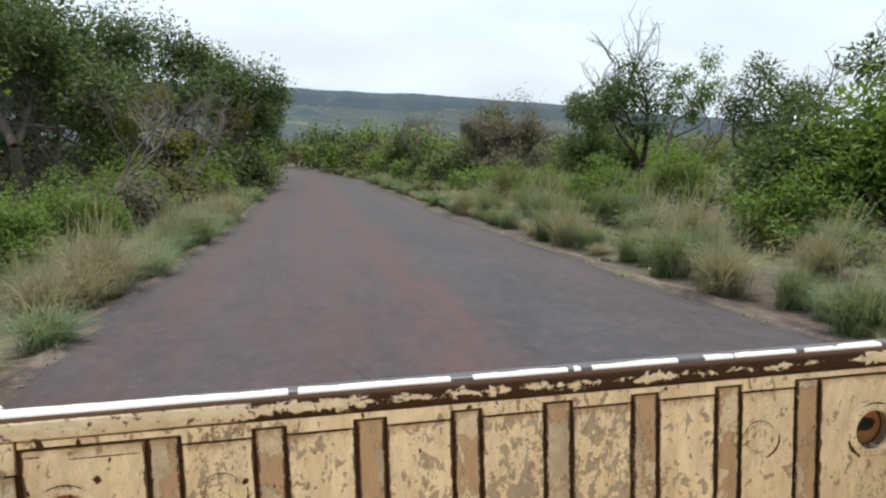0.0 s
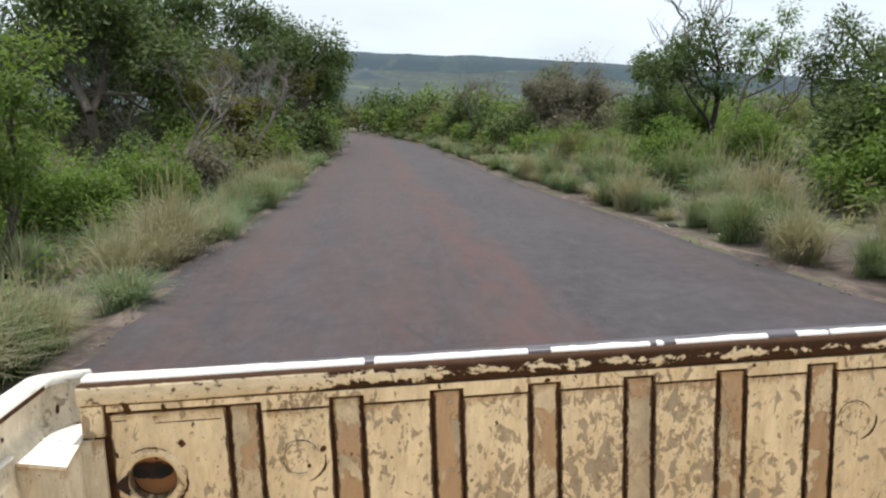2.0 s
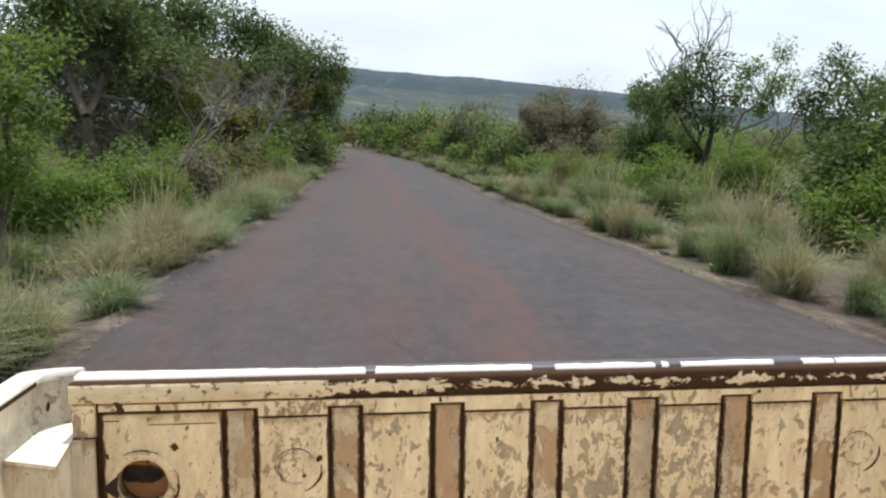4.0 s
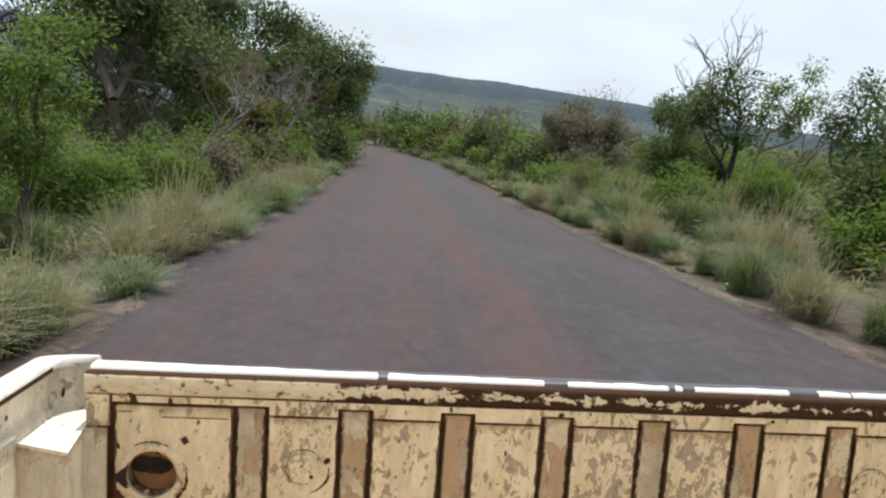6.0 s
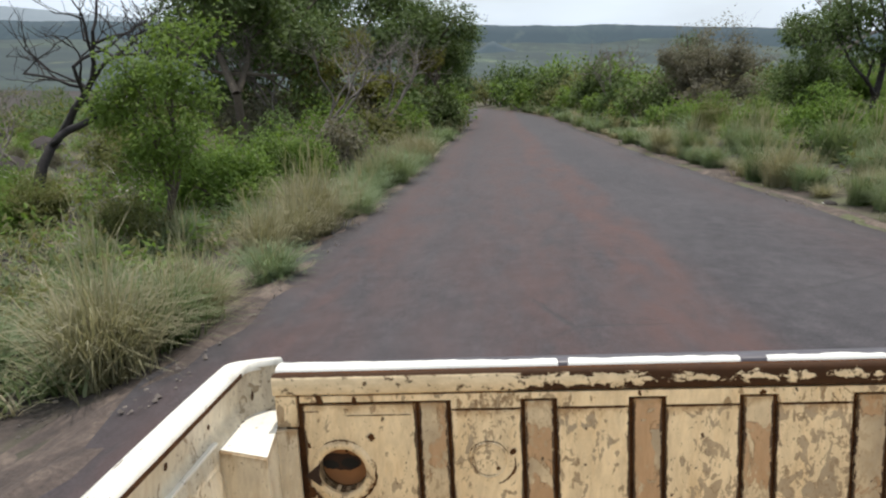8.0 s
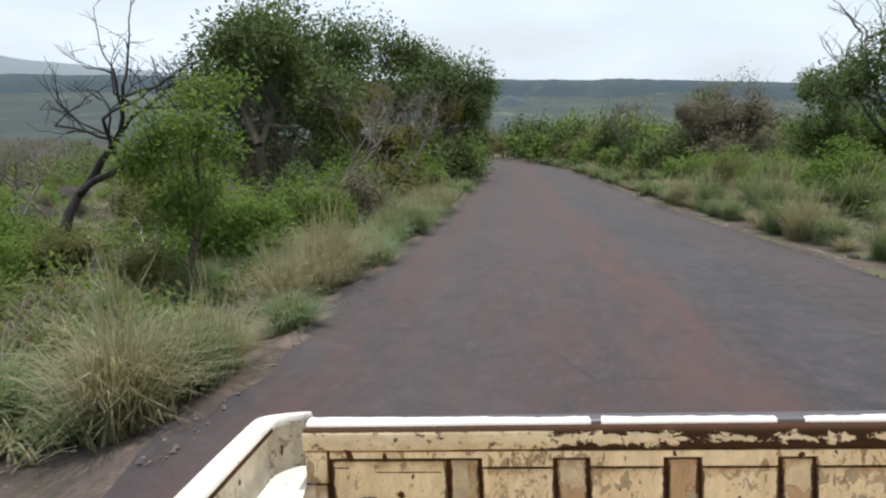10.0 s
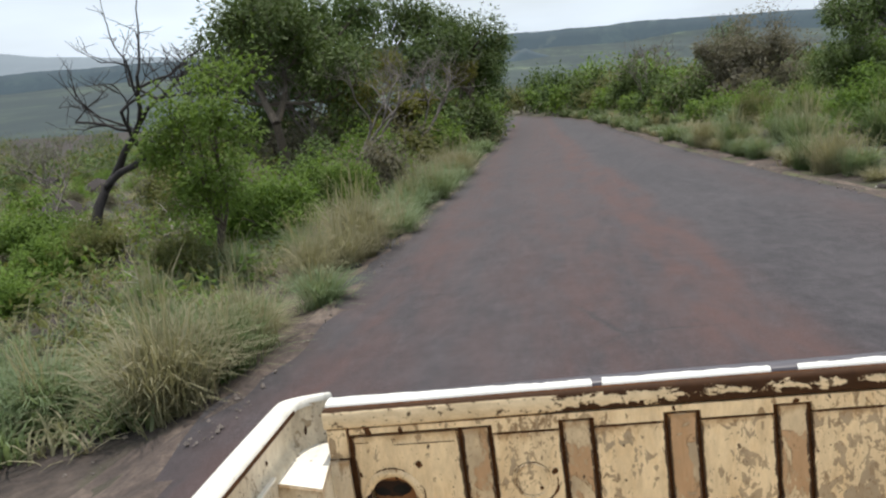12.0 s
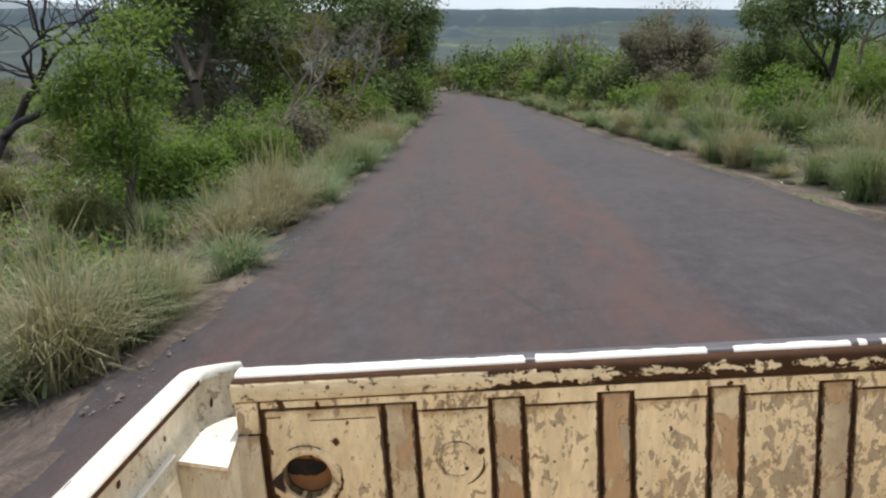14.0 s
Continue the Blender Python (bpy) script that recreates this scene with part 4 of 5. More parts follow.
def make_bush(seed, height, width, leaf_mat, size, each, label, stems=6, bare=0, reach=0.0):
    """A dense shrub: several stems from the ground under a lumpy crown."""
    rng = random.Random(seed)
    verts, faces, tips = [], [], []
    for k in range(stems):
        a = 2 * math.pi * (k + rng.random()) / stems
        lean = rng.uniform(0.15, 0.75) * width / height
        limbs(rng, Vector((0.12 * math.cos(a), 0.12 * math.sin(a), -0.08)), Vector((lean * math.cos(a), lean * math.sin(a), 1)), height * rng.uniform(0.38, 0.55), 0.022 * height, 1, verts, faces, tips, 0.45, 0.7, (2, 4), 0.1)
    centres = [t for t in tips]
    for _ in range(int(8 + 9 * width)):
        a, q = rng.uniform(0, 2 * math.pi), math.sqrt(rng.random())
        top = height * (0.92 - 0.55 * q * q) * rng.choice((rng.uniform(0.35, 0.95), rng.uniform(0.5, 1.22)))
        out = q * width * 0.5 * rng.uniform(0.75, 1.25)
        centres.append(Vector((out * math.cos(a), out * math.sin(a), max(0.15, top))))
    if bare:
        for t in tips[:bare]:
            limbs(rng, t, Vector((rng.uniform(-0.5, 0.5), rng.uniform(-0.5, 0.5), 1)), height * 0.3, 0.012, 1, verts, faces, [], 0.5, 0.8)
    return plant("bush", label, "bush", (verts, faces), BARK, leaf_cloud(rng, centres, each * 1.15, reach or 0.105 * (height + width), size), leaf_mat)


def make_tree(seed, height, leaf_mat, bark, size, each, reach, label, depth=3, lean=(0, 0), trunk=0.42, spread_by=0.75, radius=0.035):
    rng = random.Random(seed)
    verts, faces, tips = [], [], []
    limbs(rng, Vector((0, 0, -0.15)), Vector((lean[0], lean[1], 1)), height * trunk, height * radius, depth, verts, faces, tips, 0.3, spread_by, (2, 3), 0.25)
    # scale the growth to the wanted height
    top = max(t.z for t in tips) + reach * 0.6
    f = height / top
    verts = [v * f for v in verts]
    tips = [t * f for t in tips]
    return plant("tree", label, "tree", (verts, faces), bark, leaf_cloud(rng, tips, each, reach, size), leaf_mat)


def make_dead(seed, height, bark, label, depth=4, name="dead_tree", spread_by=0.8, radius=0.03):
    rng = random.Random(seed)
    verts, faces, tips = [], [], []
    twigs = ([], [])
    limbs(rng, Vector((0, 0, -0.15)), Vector((rng.uniform(-0.2, 0.2), rng.uniform(-0.2, 0.2), 1)), height * 0.36, height * radius, depth, verts, faces, tips, 0.5, spread_by, (2, 3), 0.15, twigs)
    f = height / max(t.z for t in tips)
    verts = [v * f for v in verts]
    thing = tagged(new(name), label, "dead tree")
    from_arrays("trunk", verts, faces, bark, thing, True)
    tagged(from_arrays("crown", [v * f for v in twigs[0]], twigs[1], bark, thing, True), "bare twigs")
    return thing


def blades(rng, verts, faces, at, height, n, wide, width=0.0078, droop=0.55):
    """Arching blades of grass that fan out of one root."""
    for _ in range(n):
        a = rng.uniform(0, 2 * math.pi)
        out = wide * rng.random() ** 0.7
        h = height * rng.uniform(0.45, 1.1)
        root = at + Vector((rng.gauss(0, 0.16) * wide, rng.gauss(0, 0.16) * wide, -0.03))
        d = Vector((math.cos(a), math.sin(a), 0))
        u = Vector((-d.y, d.x, 0)) * (width * rng.uniform(0.6, 1.3))
        b = len(verts)
        for f in (0.0, 0.4, 0.75):
            p = root + d * (out * f ** 1.5) + Vector((0, 0, h * (f - droop * 0.5 * f ** 3)))
            verts += [p - u * (1 - f * 0.7), p + u * (1 - f * 0.7)]
        verts.append(root + d * (out * 1.15) + Vector((0, 0, h * (1 - droop * 0.62))))
        faces += [(b, b + 1, b + 3, b + 2), (b + 2, b + 3, b + 5, b + 4), (b + 4, b + 5, b + 6)]


def make_tuft(seed, height, wide, material, n, label):
    rng = random.Random(seed)
    verts, faces = [], []
    blades(rng, verts, faces, Vector((0, 0, 0)), height, n, wide, 0.0048 if n > 200 else 0.018)
    thing = tagged(new("grass_tuft"), label, "grass", "grass tufts along the road")
    from_arrays("foliage", verts, faces, material, thing)
    # a few tall seed stalks
    verts, faces = [], []
    blades(rng, verts, faces, Vector((0, 0, 0)), height * 1.45, n // 14, wide * 0.7, 0.005, 0.25)
    from_arrays("seed_head", verts, faces, GRASS_STRAW, thing)
    return thing


def place(thing, x, y, scale=1.0, turn=0.0, sink=0.0, lean=(0, 0), tall=1.0):
    thing.matrix_basis = pose(x, y, ground(x, y) - sink, lean[0], lean[1], turn) @ Matrix.Diagonal((scale, scale, scale * tall, 1))
    return thing


def again(thing, x, y, scale=1.0, turn=0.0, sink=0.0, tall=1.0):
    """A copy of a plant; its scale is set apart from the pattern's."""
    ob = copy_thing(thing, pose(x, y, ground(x, y) - sink, 0, 0, turn))
    ob.scale = (scale, scale, scale * tall)
    return ob


def settle(thing, spots, group=""):
    """Puts a plant and its copies at (x, y, scale, turn) spots."""
    if group:
        tagged(thing, group=group)
    x, y, s, a = spots[0]
    made = [again(thing, *spot) for spot in spots[1:]]
    thing.matrix_basis = pose(x, y, ground(x, y), 0, 0, a)
    thing.scale = (s, s, s)
    return made


# trees that stand out one by one
def left_of(y, off):
    return road_centre(y) - road_half(y) - off


def right_of(y, off):
    return road_centre(y) + road_half(y) + off


DARK_TREE = "dense dark evergreen tree with a rounded crown beside the road"
round_tree = make_tree(11, 7.6, LEAF_DARK, BARK, 0.21, 150, 1.05, DARK_TREE, 4, (0.12, -0.1), 0.30, 0.85, 0.026)
settle(round_tree, [(left_of(41, 1.6), 41.0, 1.05, 0), (left_of(49, 1.2), 49.0, 0.92, 130), (left_of(58, 2.0), 58.0, 0.95, 250), (left_of(66, 1.6), 66.0, 0.9, 40)], "dark trees by the bend")
settle(make_tree(13, 7.4, LEAF_DARK, BARK, 0.20, 140, 0.92, "tall dark tree with a broad ragged crown", 4, (-0.1, 0.05), 0.34, 0.9, 0.026),
       [(-7.6, 33.0, 1.14, 10), (-7.6, 24.0, 1.0, 200), (-7.2, 18.2, 0.86, 70), (-11.2, 28.0, 1.08, 300), (-10.4, 38.0, 1.12, 120)], "tall dark trees")
settle(make_tree(12, 5.0, LEAF_YELLOW, BARK, 0.17, 80, 0.55, "yellowish tree with browning leaves and many stems", 4, (0.1, 0), 0.34, 0.9, 0.022),
       [(-5.4, 27.5, 0.98, 40), (-6.2, 20.6, 0.72, 160), (-5.0, 36.0, 0.9, 240)], "yellowish trees")
place(make_tree(14, 4.6, LEAF_GREEN, BARK, 0.12, 190, 0.52, "slender roadside tree with a light airy crown", 3, (0.05, 0), 0.42, 0.85, 0.018), -4.5, 7.5, 0.60)
place(make_dead(28, 4.9, BARK_BLACK, "big charred leafless tree with wide black branches", 6, "dead_tree", 0.85, 0.026), -8.3, 10.4, 1.0, 200)
place(make_tree(15, 5.6, LEAF_GREEN, BARK, 0.17, 150, 0.62, "round-crowned green tree on bare forked limbs", 3, (0.1, 0), 0.5, 0.75, 0.022), 11.9, 22.5, 0.74, 30)
place(make_bush(16, 4.5, 5.0, LEAF_GREY, 0.15, 130, "large rounded grey-brown thicket, half bare", 12, 16, 0.62), 7.8, 28.5, 0.82)
settle(make_tree(17, 4.4, LEAF_DARK, BARK_BLACK, 0.15, 130, 0.6, "small green tree with several dark stems", 3, (0.2, 0.1), 0.3, 0.9, 0.02),
       [(8.4, 17.0, 0.8, 0), (12.5, 30.0, 1.0, 100), (9.5, 40.0, 1.0, 200), (10.4, 14.6, 0.72, 290), (11.6, 12.0, 0.95, 150)], "dark-stemmed trees")
place(make_dead(18, 4.2, BARK_BLACK, "charred leafless tree with forked black branches", 5, "dead_tree", 0.8, 0.022), -6.4, 14.2, 0.9, 60)
place(make_dead(19, 5.2, BARK_PALE, "pale leafless tree rising out of the bushes", 5, "dead_tree", 0.7, 0.016), 13.2, 17.5, 1.0, 20)
settle(make_dead(20, 3.6, BARK_PALE, "bare grey tree in the scrub", 6, "dead_tree", 0.75, 0.016),
       [(6.0, 29.0, 1.0, 0), (-11.0, 13.0, 0.75, 80), (-5.6, 19.4, 1.25, 150), (-15.0, 20.0, 0.9, 210), (15.5, 27.0, 1.1, 260), (-12.5, 34.0, 1.0, 300), (7.0, 47.0, 1.3, 30),
        (-4.7, 25.0, 1.3, 40), (-5.2, 15.8, 1.1, 10), (-5.6, 31.5, 1.4, 95), (5.6, 38.0, 1.2, 220), (8.6, 23.5, 0.9, 300)], "bare trees")
place(make_dead(23, 5.4, BARK_PALE, "tall bare tree standing over green shrubs", 5, "dead_tree", 0.6, 0.020), 8.3, 19.5, 1.0, 110)

# bushes: a few kinds, each set out by hand near the road and by chance behind it
rng = random.Random(21)
kinds = [
    (make_bush(31, 1.7, 2.0, LEAF_GREEN, 0.10, 128, "bright green leafy bush"), "green bushes"),
    (make_bush(32, 2.1, 2.2, LEAF_DARK, 0.10, 135, "dense dark green bush"), "dark bushes"),
    (make_bush(33, 1.5, 2.1, LEAF_OLIVE, 0.09, 110, "olive bush with browning leaves"), "olive bushes"),
    (make_bush(34, 1.5, 1.9, LEAF_GREY, 0.11, 40, "grey half-bare scrub with twigs", 9, 10), "grey scrub"),
    (make_bush(35, 1.3, 2.3, LEAF_GREEN, 0.10, 115, "low spreading green shrub"), "low shrubs"),
]
spots = [[] for _ in kinds]
# hand-set, right side: (kind, y, offset, scale)
for kind, y, off, s in ((1, 9.2, 3.7, 1.05), (0, 8.2, 5.0, 1.5), (0, 12.5, 3.6, 0.7), (4, 14.0, 2.6, 0.8), (2, 11.0, 5.2, 0.85), (4, 16.5, 2.2, 0.7), (1, 19.2, 4.2, 0.95), (0, 19.8, 5.3, 0.9), (2, 20.0, 2.2, 0.6), (4, 22.0, 2.8, 0.75),
                        (0, 24.0, 2.0, 0.75), (3, 25.5, 3.4, 1.1), (1, 27.5, 1.8, 0.95), (3, 29.0, 3.0, 1.3), (0, 30.5, 2.2, 1.1), (2, 33.0, 2.4, 1.1), (1, 36.0, 2.2, 1.0), (0, 39.0, 2.0, 1.1), (1, 43.0, 2.4, 1.5), (0, 46.0, 4.2, 2.0), (0, 48.0, 2.2, 1.5), (2, 51.0, 5.0, 2.2), (2, 53.0, 2.6, 1.9), (3, 56.0, 4.6, 2.3), (1, 58.0, 2.0, 1.8), (0, 61.0, 5.0, 2.4), (0, 64.0, 2.4, 2.1), (2, 68.0, 5.5, 2.5), (1, 70.0, 2.2, 2.0), (0, 73.0, 6.0, 2.8), (1, 96.0, 0.5, 2.2), (0, 101.0, -3.0, 2.5), (2, 104.0, 2.0, 2.6), (1, 106.0, -6.5, 2.5), (0, 110.0, -1.0, 2.8), (3, 108.0, 5.0, 2.6), (1, 113.0, 3.0, 2.8), (4, 8.0, 3.0, 0.8), (1, 6.6, 5.4, 1.2), (0, 76.0, 2.5, 2.2), (1, 83.0, 2.5, 2.3), (2, 90.0, 2.5, 2.4)):
    spots[kind].append((right_of(y, off), y, s, rng.uniform(0, 360)))
# hand-set, left side
for kind, y, off, s in ((4, 8.2, 5.2, 0.5), (4, 6.2, 4.4, 0.45), (2, 7.2, 2.6, 0.45), (0, 9.0, 2.1, 0.78), (3, 10.0, 2.8, 0.9), (0, 12.0, 1.9, 0.8), (3, 14.0, 1.8, 1.1), (0, 11.2, 3.4, 0.9), (3, 12.5, 4.0, 1.0), (4, 9.5, 6.4, 0.9), (1, 14.5, 3.0, 0.75), (0, 17.5, 2.6, 1.1), (3, 19.0, 4.6, 1.6), (2, 16.0, 6.0, 1.3), (0, 21.0, 3.6, 1.4), (2, 23.5, 2.4, 1.2), (3, 26.0, 3.8, 1.8), (0, 27.5, 2.2, 1.25), (1, 30.5, 2.6, 1.3), (3, 22.5, 6.0, 1.8), (1, 25.0, 7.5, 1.6), (2, 29.0, 6.0, 1.8), (3, 32.0, 5.0, 1.9), (2, 20.0, 8.5, 1.5), (3, 36.5, 2.6, 1.3), (0, 38.0, 1.8, 0.9), (1, 45.0, 2.0, 1.2), (2, 52.0, 2.0, 1.3), (1, 34.0, 1.1, 1.25), (2, 39.0, 1.6, 1.5), (0, 43.5, 1.3, 1.5), (1, 47.5, 1.2, 1.7), (0, 51.0, 1.6, 1.8), (1, 55.0, 1.3, 2.0), (3, 46.0, 4.5, 2.2), (1, 60.0, 1.4, 2.1), (0, 63.0, 2.0, 2.2), (2, 68.0, 1.6, 2.3), (1, 74.0, 2.0, 2.3), (1, 82.0, 2.5, 2.4), (0, 90.0, 3.0, 1.8)):
    spots[kind].append((left_of(y, off), y, s, rng.uniform(0, 360)))
while sum(len(s) for s in spots) < 245:
    y = rng.uniform(7, 95)
    side = rng.choice((-1, 1, -1))
    off = rng.uniform(4.5, 8 + y * 0.62)
    x = left_of(y, off) if side < 0 else right_of(y, off)
    k = rng.choices(range(5), (3, 3, 4, 5, 3) if side < 0 else (4, 4, 3, 2, 3))[0]
    open_land = (side < 0 and x < -0.5 * y) or (side > 0 and y < 35)      # low growth there
    spots[k].append((x, y, rng.uniform(0.55, 1.0) * (0.5 if open_land else 0.85 if y < 40 else 1.0) * (1 + y / 110), rng.uniform(0, 360)))
far_kinds = [
    (make_bush(36, 1.7, 2.0, LEAF_GREEN, 0.19, 30, "bright green leafy bush", 4), "green bushes"),
    (make_bush(37, 2.1, 2.2, LEAF_DARK, 0.19, 32, "dense dark green bush", 4), "dark bushes"),
    (make_bush(38, 1.5, 2.1, LEAF_OLIVE, 0.17, 30, "olive bush with browning leaves", 4), "olive bushes"),
    (make_bush(39, 1.5, 1.9, LEAF_GREY, 0.16, 18, "grey half-bare scrub with twigs", 6, 5), "grey scrub"),
    (make_bush(40, 1.3, 2.3, LEAF_GREEN, 0.19, 28, "low spreading green shrub", 4), "low shrubs"),
]
FAR_Y = 23.0
for (thing, group), where in zip(kinds, spots):
    settle(thing, [spot for spot in where if spot[1] < FAR_Y], group)
for (thing, group), where in zip(far_kinds, spots):
    settle(thing, [spot for spot in where if spot[1] >= FAR_Y], group)

# grass tufts along both verges
tufts = [
    make_tuft(41, 0.70, 0.48, GRASS_GREEN, 820, "arching tuft of green and straw grass"),
    make_tuft(42, 0.78, 0.54, GRASS_STRAW, 860, "dry straw-coloured grass tuft"),
    make_tuft(43, 0.55, 0.48, GRASS_BLUE, 780, "grey-green tuft of soft grass"),
    make_tuft(44, 0.36, 0.42, GRASS_STRAW, 330, "low tuft of bleached grass"),
]
spots = [[] for _ in tufts]
y = 3.0
while y < 62:
    s = 1.0 + min(0.5, y / 60)
    if not (5.6 < y < 6.3):
        spots[rng.choices(range(4), (4, 2, 3, 1))[0]].append((left_of(y, rng.uniform(0.12, 0.75)), y, s * rng.uniform(0.75, 1.2), rng.uniform(0, 360)))
    if rng.random() < 0.6:
        spots[rng.choices(range(4), (3, 2, 4, 1))[0]].append((left_of(y, rng.uniform(1.2, 2.6)), y + 0.2, s * rng.uniform(0.6, 1.1), rng.uniform(0, 360)))
    y += rng.uniform(0.45, 0.75) * (1 + y / 50)
for k, y, off, s in ((2, 2.2, 1.9, 1.2), (1, 1.35, 2.3, 1.15), (0, 2.0, 2.7, 1.2), (2, 3.1, 1.5, 1.2), (0, 3.4, 2.3, 1.1)):
    spots[k].append((left_of(y, off), y, s, 70.0 * off))
y = 3.2
while y < 62:
    s = 0.85 + min(0.5, y / 60)
    spots[rng.choices(range(4), (4, 1, 3, 2))[0]].append((right_of(y, rng.uniform(0.2, 0.7)), y, s * rng.uniform(0.7, 1.25), rng.uniform(0, 360)))
    spots[rng.choices(range(4), (4, 1, 4, 1))[0]].append((right_of(y, rng.uniform(0.9, 2.6)), y + 0.2, s * rng.uniform(0.85, 1.5), rng.uniform(0, 360)))
    y += rng.uniform(0.4, 0.75) * (1 + y / 50)
far_tufts = [
    make_tuft(45, 0.62, 0.46, GRASS_GREEN, 120, "arching tuft of green and straw grass"),
    make_tuft(46, 0.70, 0.50, GRASS_STRAW, 120, "dry straw-coloured grass tuft"),
    make_tuft(47, 0.55, 0.48, GRASS_BLUE, 120, "grey-green tuft of soft grass"),
    make_tuft(48, 0.36, 0.42, GRASS_STRAW, 100, "low tuft of bleached grass"),
]
for thing, where in zip(tufts, spots):
    settle(thing, [spot for spot in where if spot[1] < 20.0])
for thing, where in zip(far_tufts, spots):
    settle(thing, [spot for spot in where if spot[1] >= 20.0])


# ground cover too thick to count
def cover(name, label, material, count, seed, area, tall, wide, width, per):
    rng = random.Random(seed)
    verts, faces = [], []
    made = 0
    while made < count:
        y = 2.5 + (area - 2.5) * rng.random() ** 1.5
        off = rng.uniform(0.5, 7 + y * 0.6)
        x = left_of(y, off) if rng.random() < 0.58 else right_of(y, off)
        if wave(x, y, 3.5, seed * 0.37) < -0.05:
            continue
        s = 1 + y / 45
        blades(rng, verts, faces, Vector((x, y, ground(x, y))), tall * rng.uniform(0.5, 1.2) * s ** 0.6, per, wide * s, width * s)
        made += 1
    return tagged(from_arrays(name, verts, faces, material), label, "grass", kind="stuff")


cover("dry_grass", "thin dry grass over the verge and the scrub", GRASS_STRAW, 2000, 51, 75, 0.34, 0.30, 0.009, 18)
cover("green_grass", "green weeds and grass among the bushes", GRASS_GREEN, 2600, 52, 75, 0.36, 0.32, 0.011, 18)


def leaf_cover(seed, count, material, name, label):
    """Low leafy weeds between the bushes."""
    rng = random.Random(seed)
    centres = []
    while len(centres) < count:
        y = 3.5 + 90 * rng.random() ** 1.4
        off = rng.uniform(1.2, 10 + y * 0.95)
        x = left_of(y, off) if rng.random() < 0.62 else right_of(y, off)
        if wave(x, y, 5.0, seed * 0.21) < 0.02:
            continue
        centres.append(Vector((x, y, ground(x, y) + rng.uniform(0.08, 0.34))))
    verts, faces = [], []
    for c in centres:
        s = 1 + c.y / 40
        v, f = leaf_cloud(rng, [c], 22, 0.30 * s, 0.10 * s)
        b = len(verts)
        verts += v
        faces += [tuple(i + b for i in t) for t in f]
    return tagged(from_arrays(name, verts, faces, material), label, "weeds", kind="stuff")


leaf_cover(61, 1500, LEAF_GREEN, "leafy_weeds", "low bright green weeds covering the ground")
leaf_cover(62, 1700, LEAF_OLIVE, "scrub", "low olive and brown scrub on the slope")


def far_scrub(seed, count, material, name, label):
    """Bush tops of the lower slope, run together by distance."""
    rng = random.Random(seed)
    verts, faces = [], []
    for _ in range(count):
        y = 62 + 330 * rng.random() ** 1.3
        x = rng.uniform(-1.35, 0.9) * (40 + y)
        if abs(x - road_centre(y)) < 6 and y < 170:
            continue
        g = ground(x, y)
        s = rng.uniform(0.9, 2.0) * (1 + y / 300)
        v, f = leaf_cloud(rng, [Vector((x + rng.gauss(0, s), y + rng.gauss(0, s), g + s * rng.uniform(0.3, 1.0))) for _ in range(4)], 16, s * 0.8, 0.35 * s)
        b = len(verts)
        verts += v
        faces += [tuple(i + b for i in t) for t in f]
    return tagged(from_arrays(name, verts, faces, material), label, "scrub", kind="stuff")


far_scrub(71, 1500, LEAF_DARK, "far_bushes", "dark green bush cover of the lower slope")
far_scrub(72, 1200, LEAF_OLIVE, "far_scrub", "olive and brown scrub cover of the lower slope")


# stones and rock on the verge
def make_rock(seed, size, label, material=ROCK):
    rng = random.Random(seed)
    bm = bmesh.new()
    bmesh.ops.create_icosphere(bm, subdivisions=2, radius=size)
    for v in bm.verts:
        v.co *= 1 + 0.35 * noise.noise(v.co / size * 1.3 + Vector((seed, 0, 0))) + 0.1 * noise.noise(v.co / size * 4 + Vector((0, seed, 0)))
        v.co.z *= 0.7
    ob = part("rock", bm, material)
    return tagged(ob, label, "rock", "rocks on the verge")


for seed, size, where in ((81, 0.10, [(left_of(4.2, 0.5), 4.2), (left_of(7.1, 0.35), 7.1), (right_of(8.4, 0.3), 8.4), (left_of(9.3, 1.8), 9.3), (left_of(5.1, 2.4), 5.1), (right_of(5.6, 0.5), 5.6)]),
                          (82, 0.28, [(left_of(8.6, 4.2), 8.6), (left_of(12.0, 6.5), 12.0), (right_of(13.5, 4.6), 13.5), (right_of(17.0, 1.5), 17.0), (left_of(16.0, 8.0), 16.0), (left_of(20.0, 10.5), 20.0)])):
    settle(make_rock(seed, size, "dark lava stone lying in the verge"), [(x, y, 0.7 + 0.6 * ((i * 37) % 10) / 10, i * 67.0) for i, (x, y) in enumerate(where)])

rng = random.Random(85)
lava = make_rock(83, 0.9, "jagged outcrop of dark lava in the scrub")
tagged(lava, group="lava outcrops")
settle(lava, [(-14 - rng.uniform(0, 0.75) * y, y, rng.uniform(0.5, 1.5), rng.uniform(0, 360)) for y in [22 + 2.6 * k for k in range(18)]])


def fallen_branch(seed, length, x, y, turn):
    """A bleached branch that lies forked on the ground."""
    rng = random.Random(seed)
    verts, faces, tips = [], [], []
    limbs(rng, Vector((0, 0, 0.05)), Vector((1, 0.1, 0.10)), length * 0.5, 0.028 * length ** 0.5, 3, verts, faces, tips, 0.35, 0.7, (2, 3), 0.05)
    # it rests on its lowest twigs
    low = min(v.z for v in verts)
    verts = [Vector((v.x, v.y, max(0.55 * (v.z - low), 0.0))) for v in verts]
    me = from_arrays("fallen_branch", verts, faces, BLEACHED_WOOD, smooth=True)
    me.matrix_basis = pose(x, y, ground(x, y) - 0.02, 0, 0, turn)
    return tagged(me, "bleached fallen branch lying in the weeds", "branch", "fallen branches")


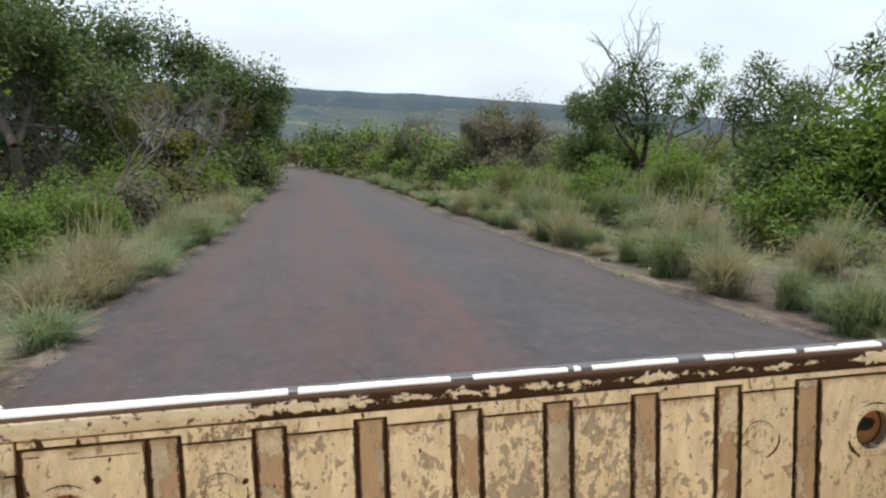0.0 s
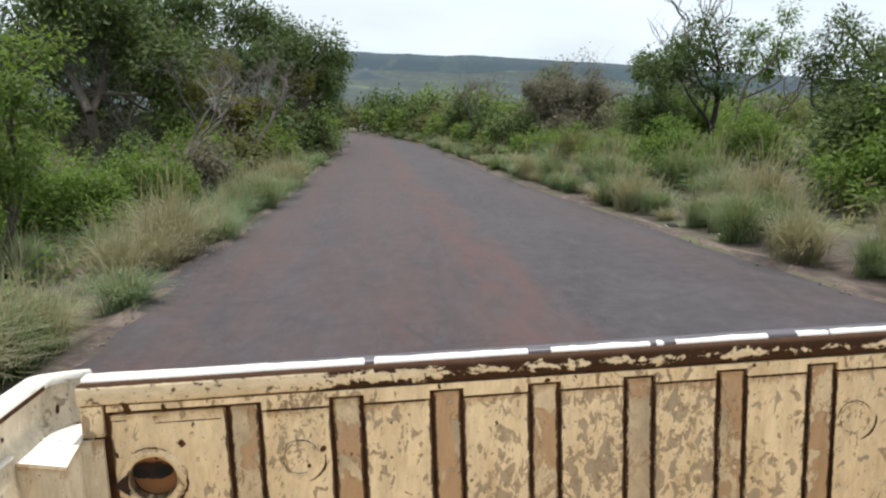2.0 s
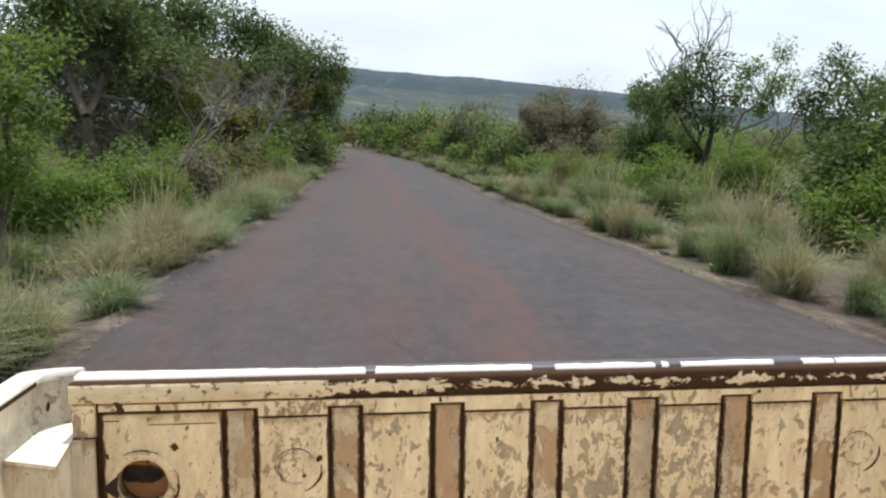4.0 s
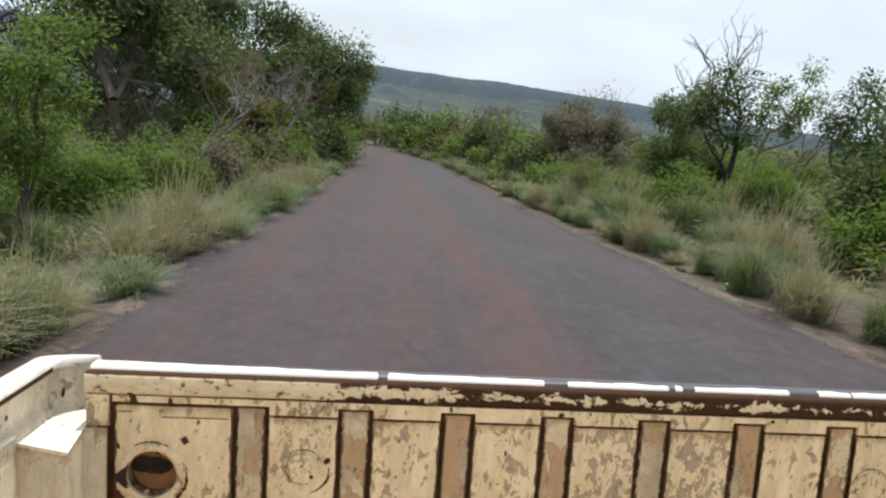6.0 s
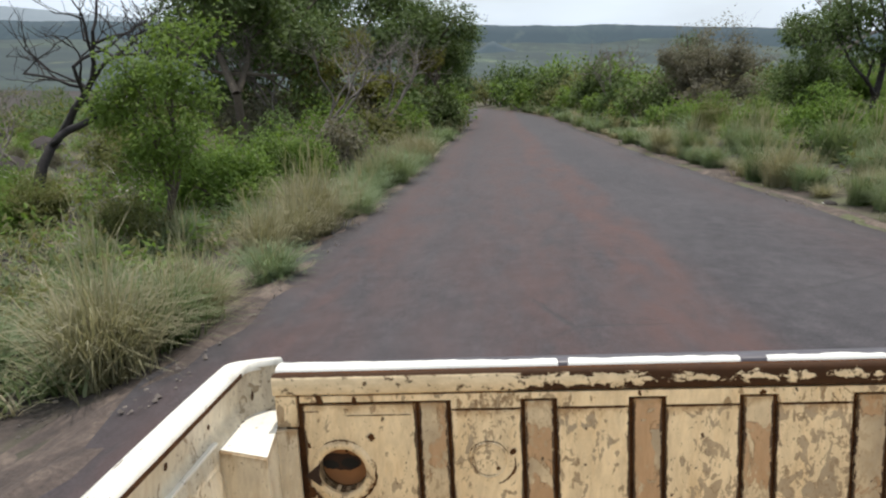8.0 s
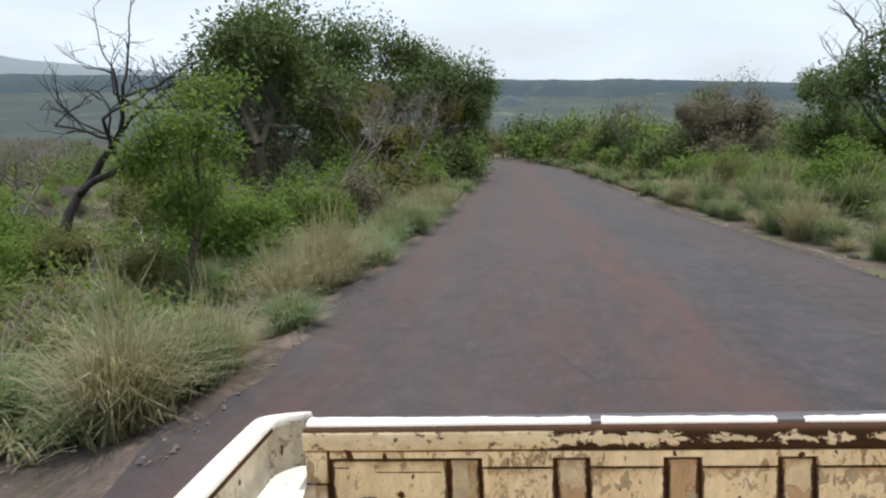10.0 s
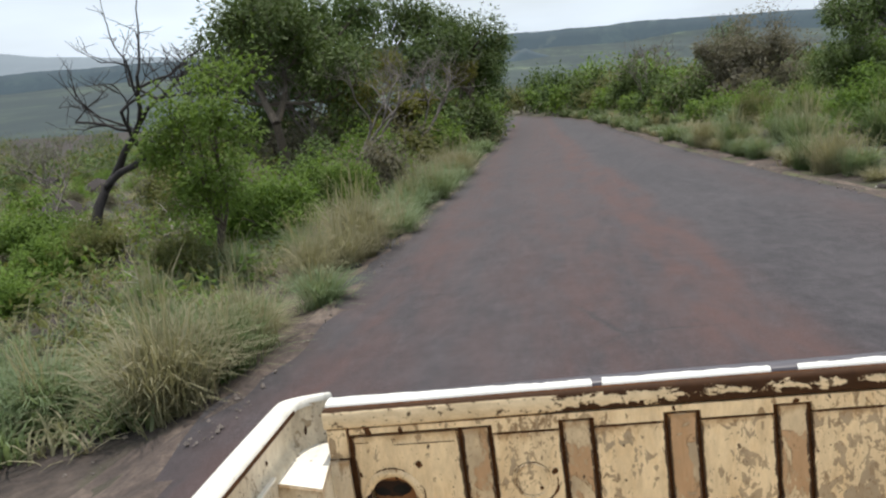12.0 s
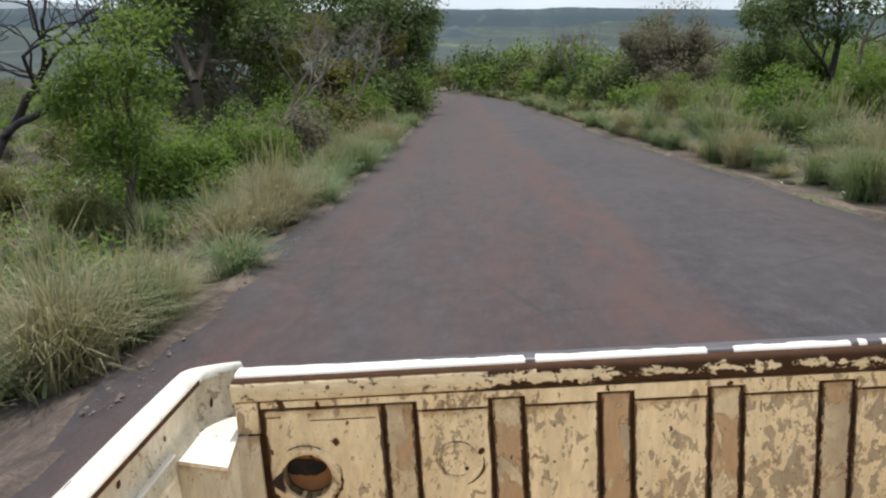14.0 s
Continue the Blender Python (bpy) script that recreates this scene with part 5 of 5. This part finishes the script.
BLEACHED_WOOD = bark_material("bleached_wood", (0.26, 0.225, 0.19), (0.52, 0.47, 0.41))
for k, (x, y, size, turn) in enumerate(((6.9, 9.4, 1.5, 140.0), (7.6, 13.2, 1.7, 20.0), (9.6, 16.4, 1.6, 200.0), (-8.3, 12.6, 1.9, 75.0), (-12.2, 17.5, 2.4, 160.0), (-9.4, 20.5, 2.2, 10.0), (-4.6, 6.9, 0.9, 250.0))):
    fallen_branch(140 + k, size, x, y, turn)


def paper_scrap(seed, size, x, y):
    """A crumpled bit of pale litter."""
    bm = bmesh.new()
    n = 5
    grid = [[bm.verts.new((size * (i / n - 0.5), size * 0.7 * (j / n - 0.5), 0.012 + size * 0.16 * wave(i * 1.3, j * 1.3, 1.7, seed))) for i in range(n + 1)] for j in range(n + 1)]
    for a, b in zip(grid, grid[1:]):
        for i in range(n):
            bm.faces.new((a[i], a[i + 1], b[i + 1], b[i]))
    bmesh.ops.solidify(bm, geom=bm.faces[:], thickness=0.002)
    ob = part("paper_scrap", bm, PAPER)
    ob.matrix_basis = pose(x, y, ground(x, y) + 0.015, 0, 0, seed * 40.0)
    return tagged(ob, "crumpled scrap of pale litter on the verge", "litter", "litter on the verge")


PAPER = plain_material("dirty_white_paper", (0.62, 0.60, 0.55), 0.8)
for k, (x, y, size) in enumerate(((right_of(8.4, 0.25), 8.4, 0.13), (right_of(7.3, 0.45), 7.3, 0.10), (right_of(12.6, 0.3), 12.6, 0.12))):
    paper_scrap(2.3 + k, size, x, y)


def gravel():
    """Loose chips of stone along the crumbled road edges."""
    rng = random.Random(91)
    verts, faces = [], []
    for _ in range(1500):
        y = 2.2 + 26 * rng.random() ** 1.4
        off = abs(rng.gauss(0.05, 0.35)) - 0.15
        x = left_of(y, off) if rng.random() < 0.5 else right_of(y, off)
        s = 0.006 + 0.018 * rng.random() ** 3
        b = len(verts)
        z = (lay(x, y) if off < 0 else ground(x, y)) + s * 0.3
        for k in range(6):
            d = ((1, 0, 0), (-1, 0, 0), (0, 1, 0), (0, -1, 0), (0, 0, 0.8), (0, 0, -0.8))[k]
            q = s * rng.uniform(0.6, 1.2)
            verts.append((x + d[0] * q, y + d[1] * q, z + d[2] * q))
        faces += [(b + i, b + j, b + k) for i, j, k in ((0, 2, 4), (2, 1, 4), (1, 3, 4), (3, 0, 4), (2, 0, 5), (1, 2, 5), (3, 1, 5), (0, 3, 5))]
    return tagged(from_arrays("gravel", verts, faces, plain_material("pale_gravel", (0.17, 0.14, 0.12), 0.9)), "loose chips of stone along the road edge", "gravel", kind="stuff")


gravel()
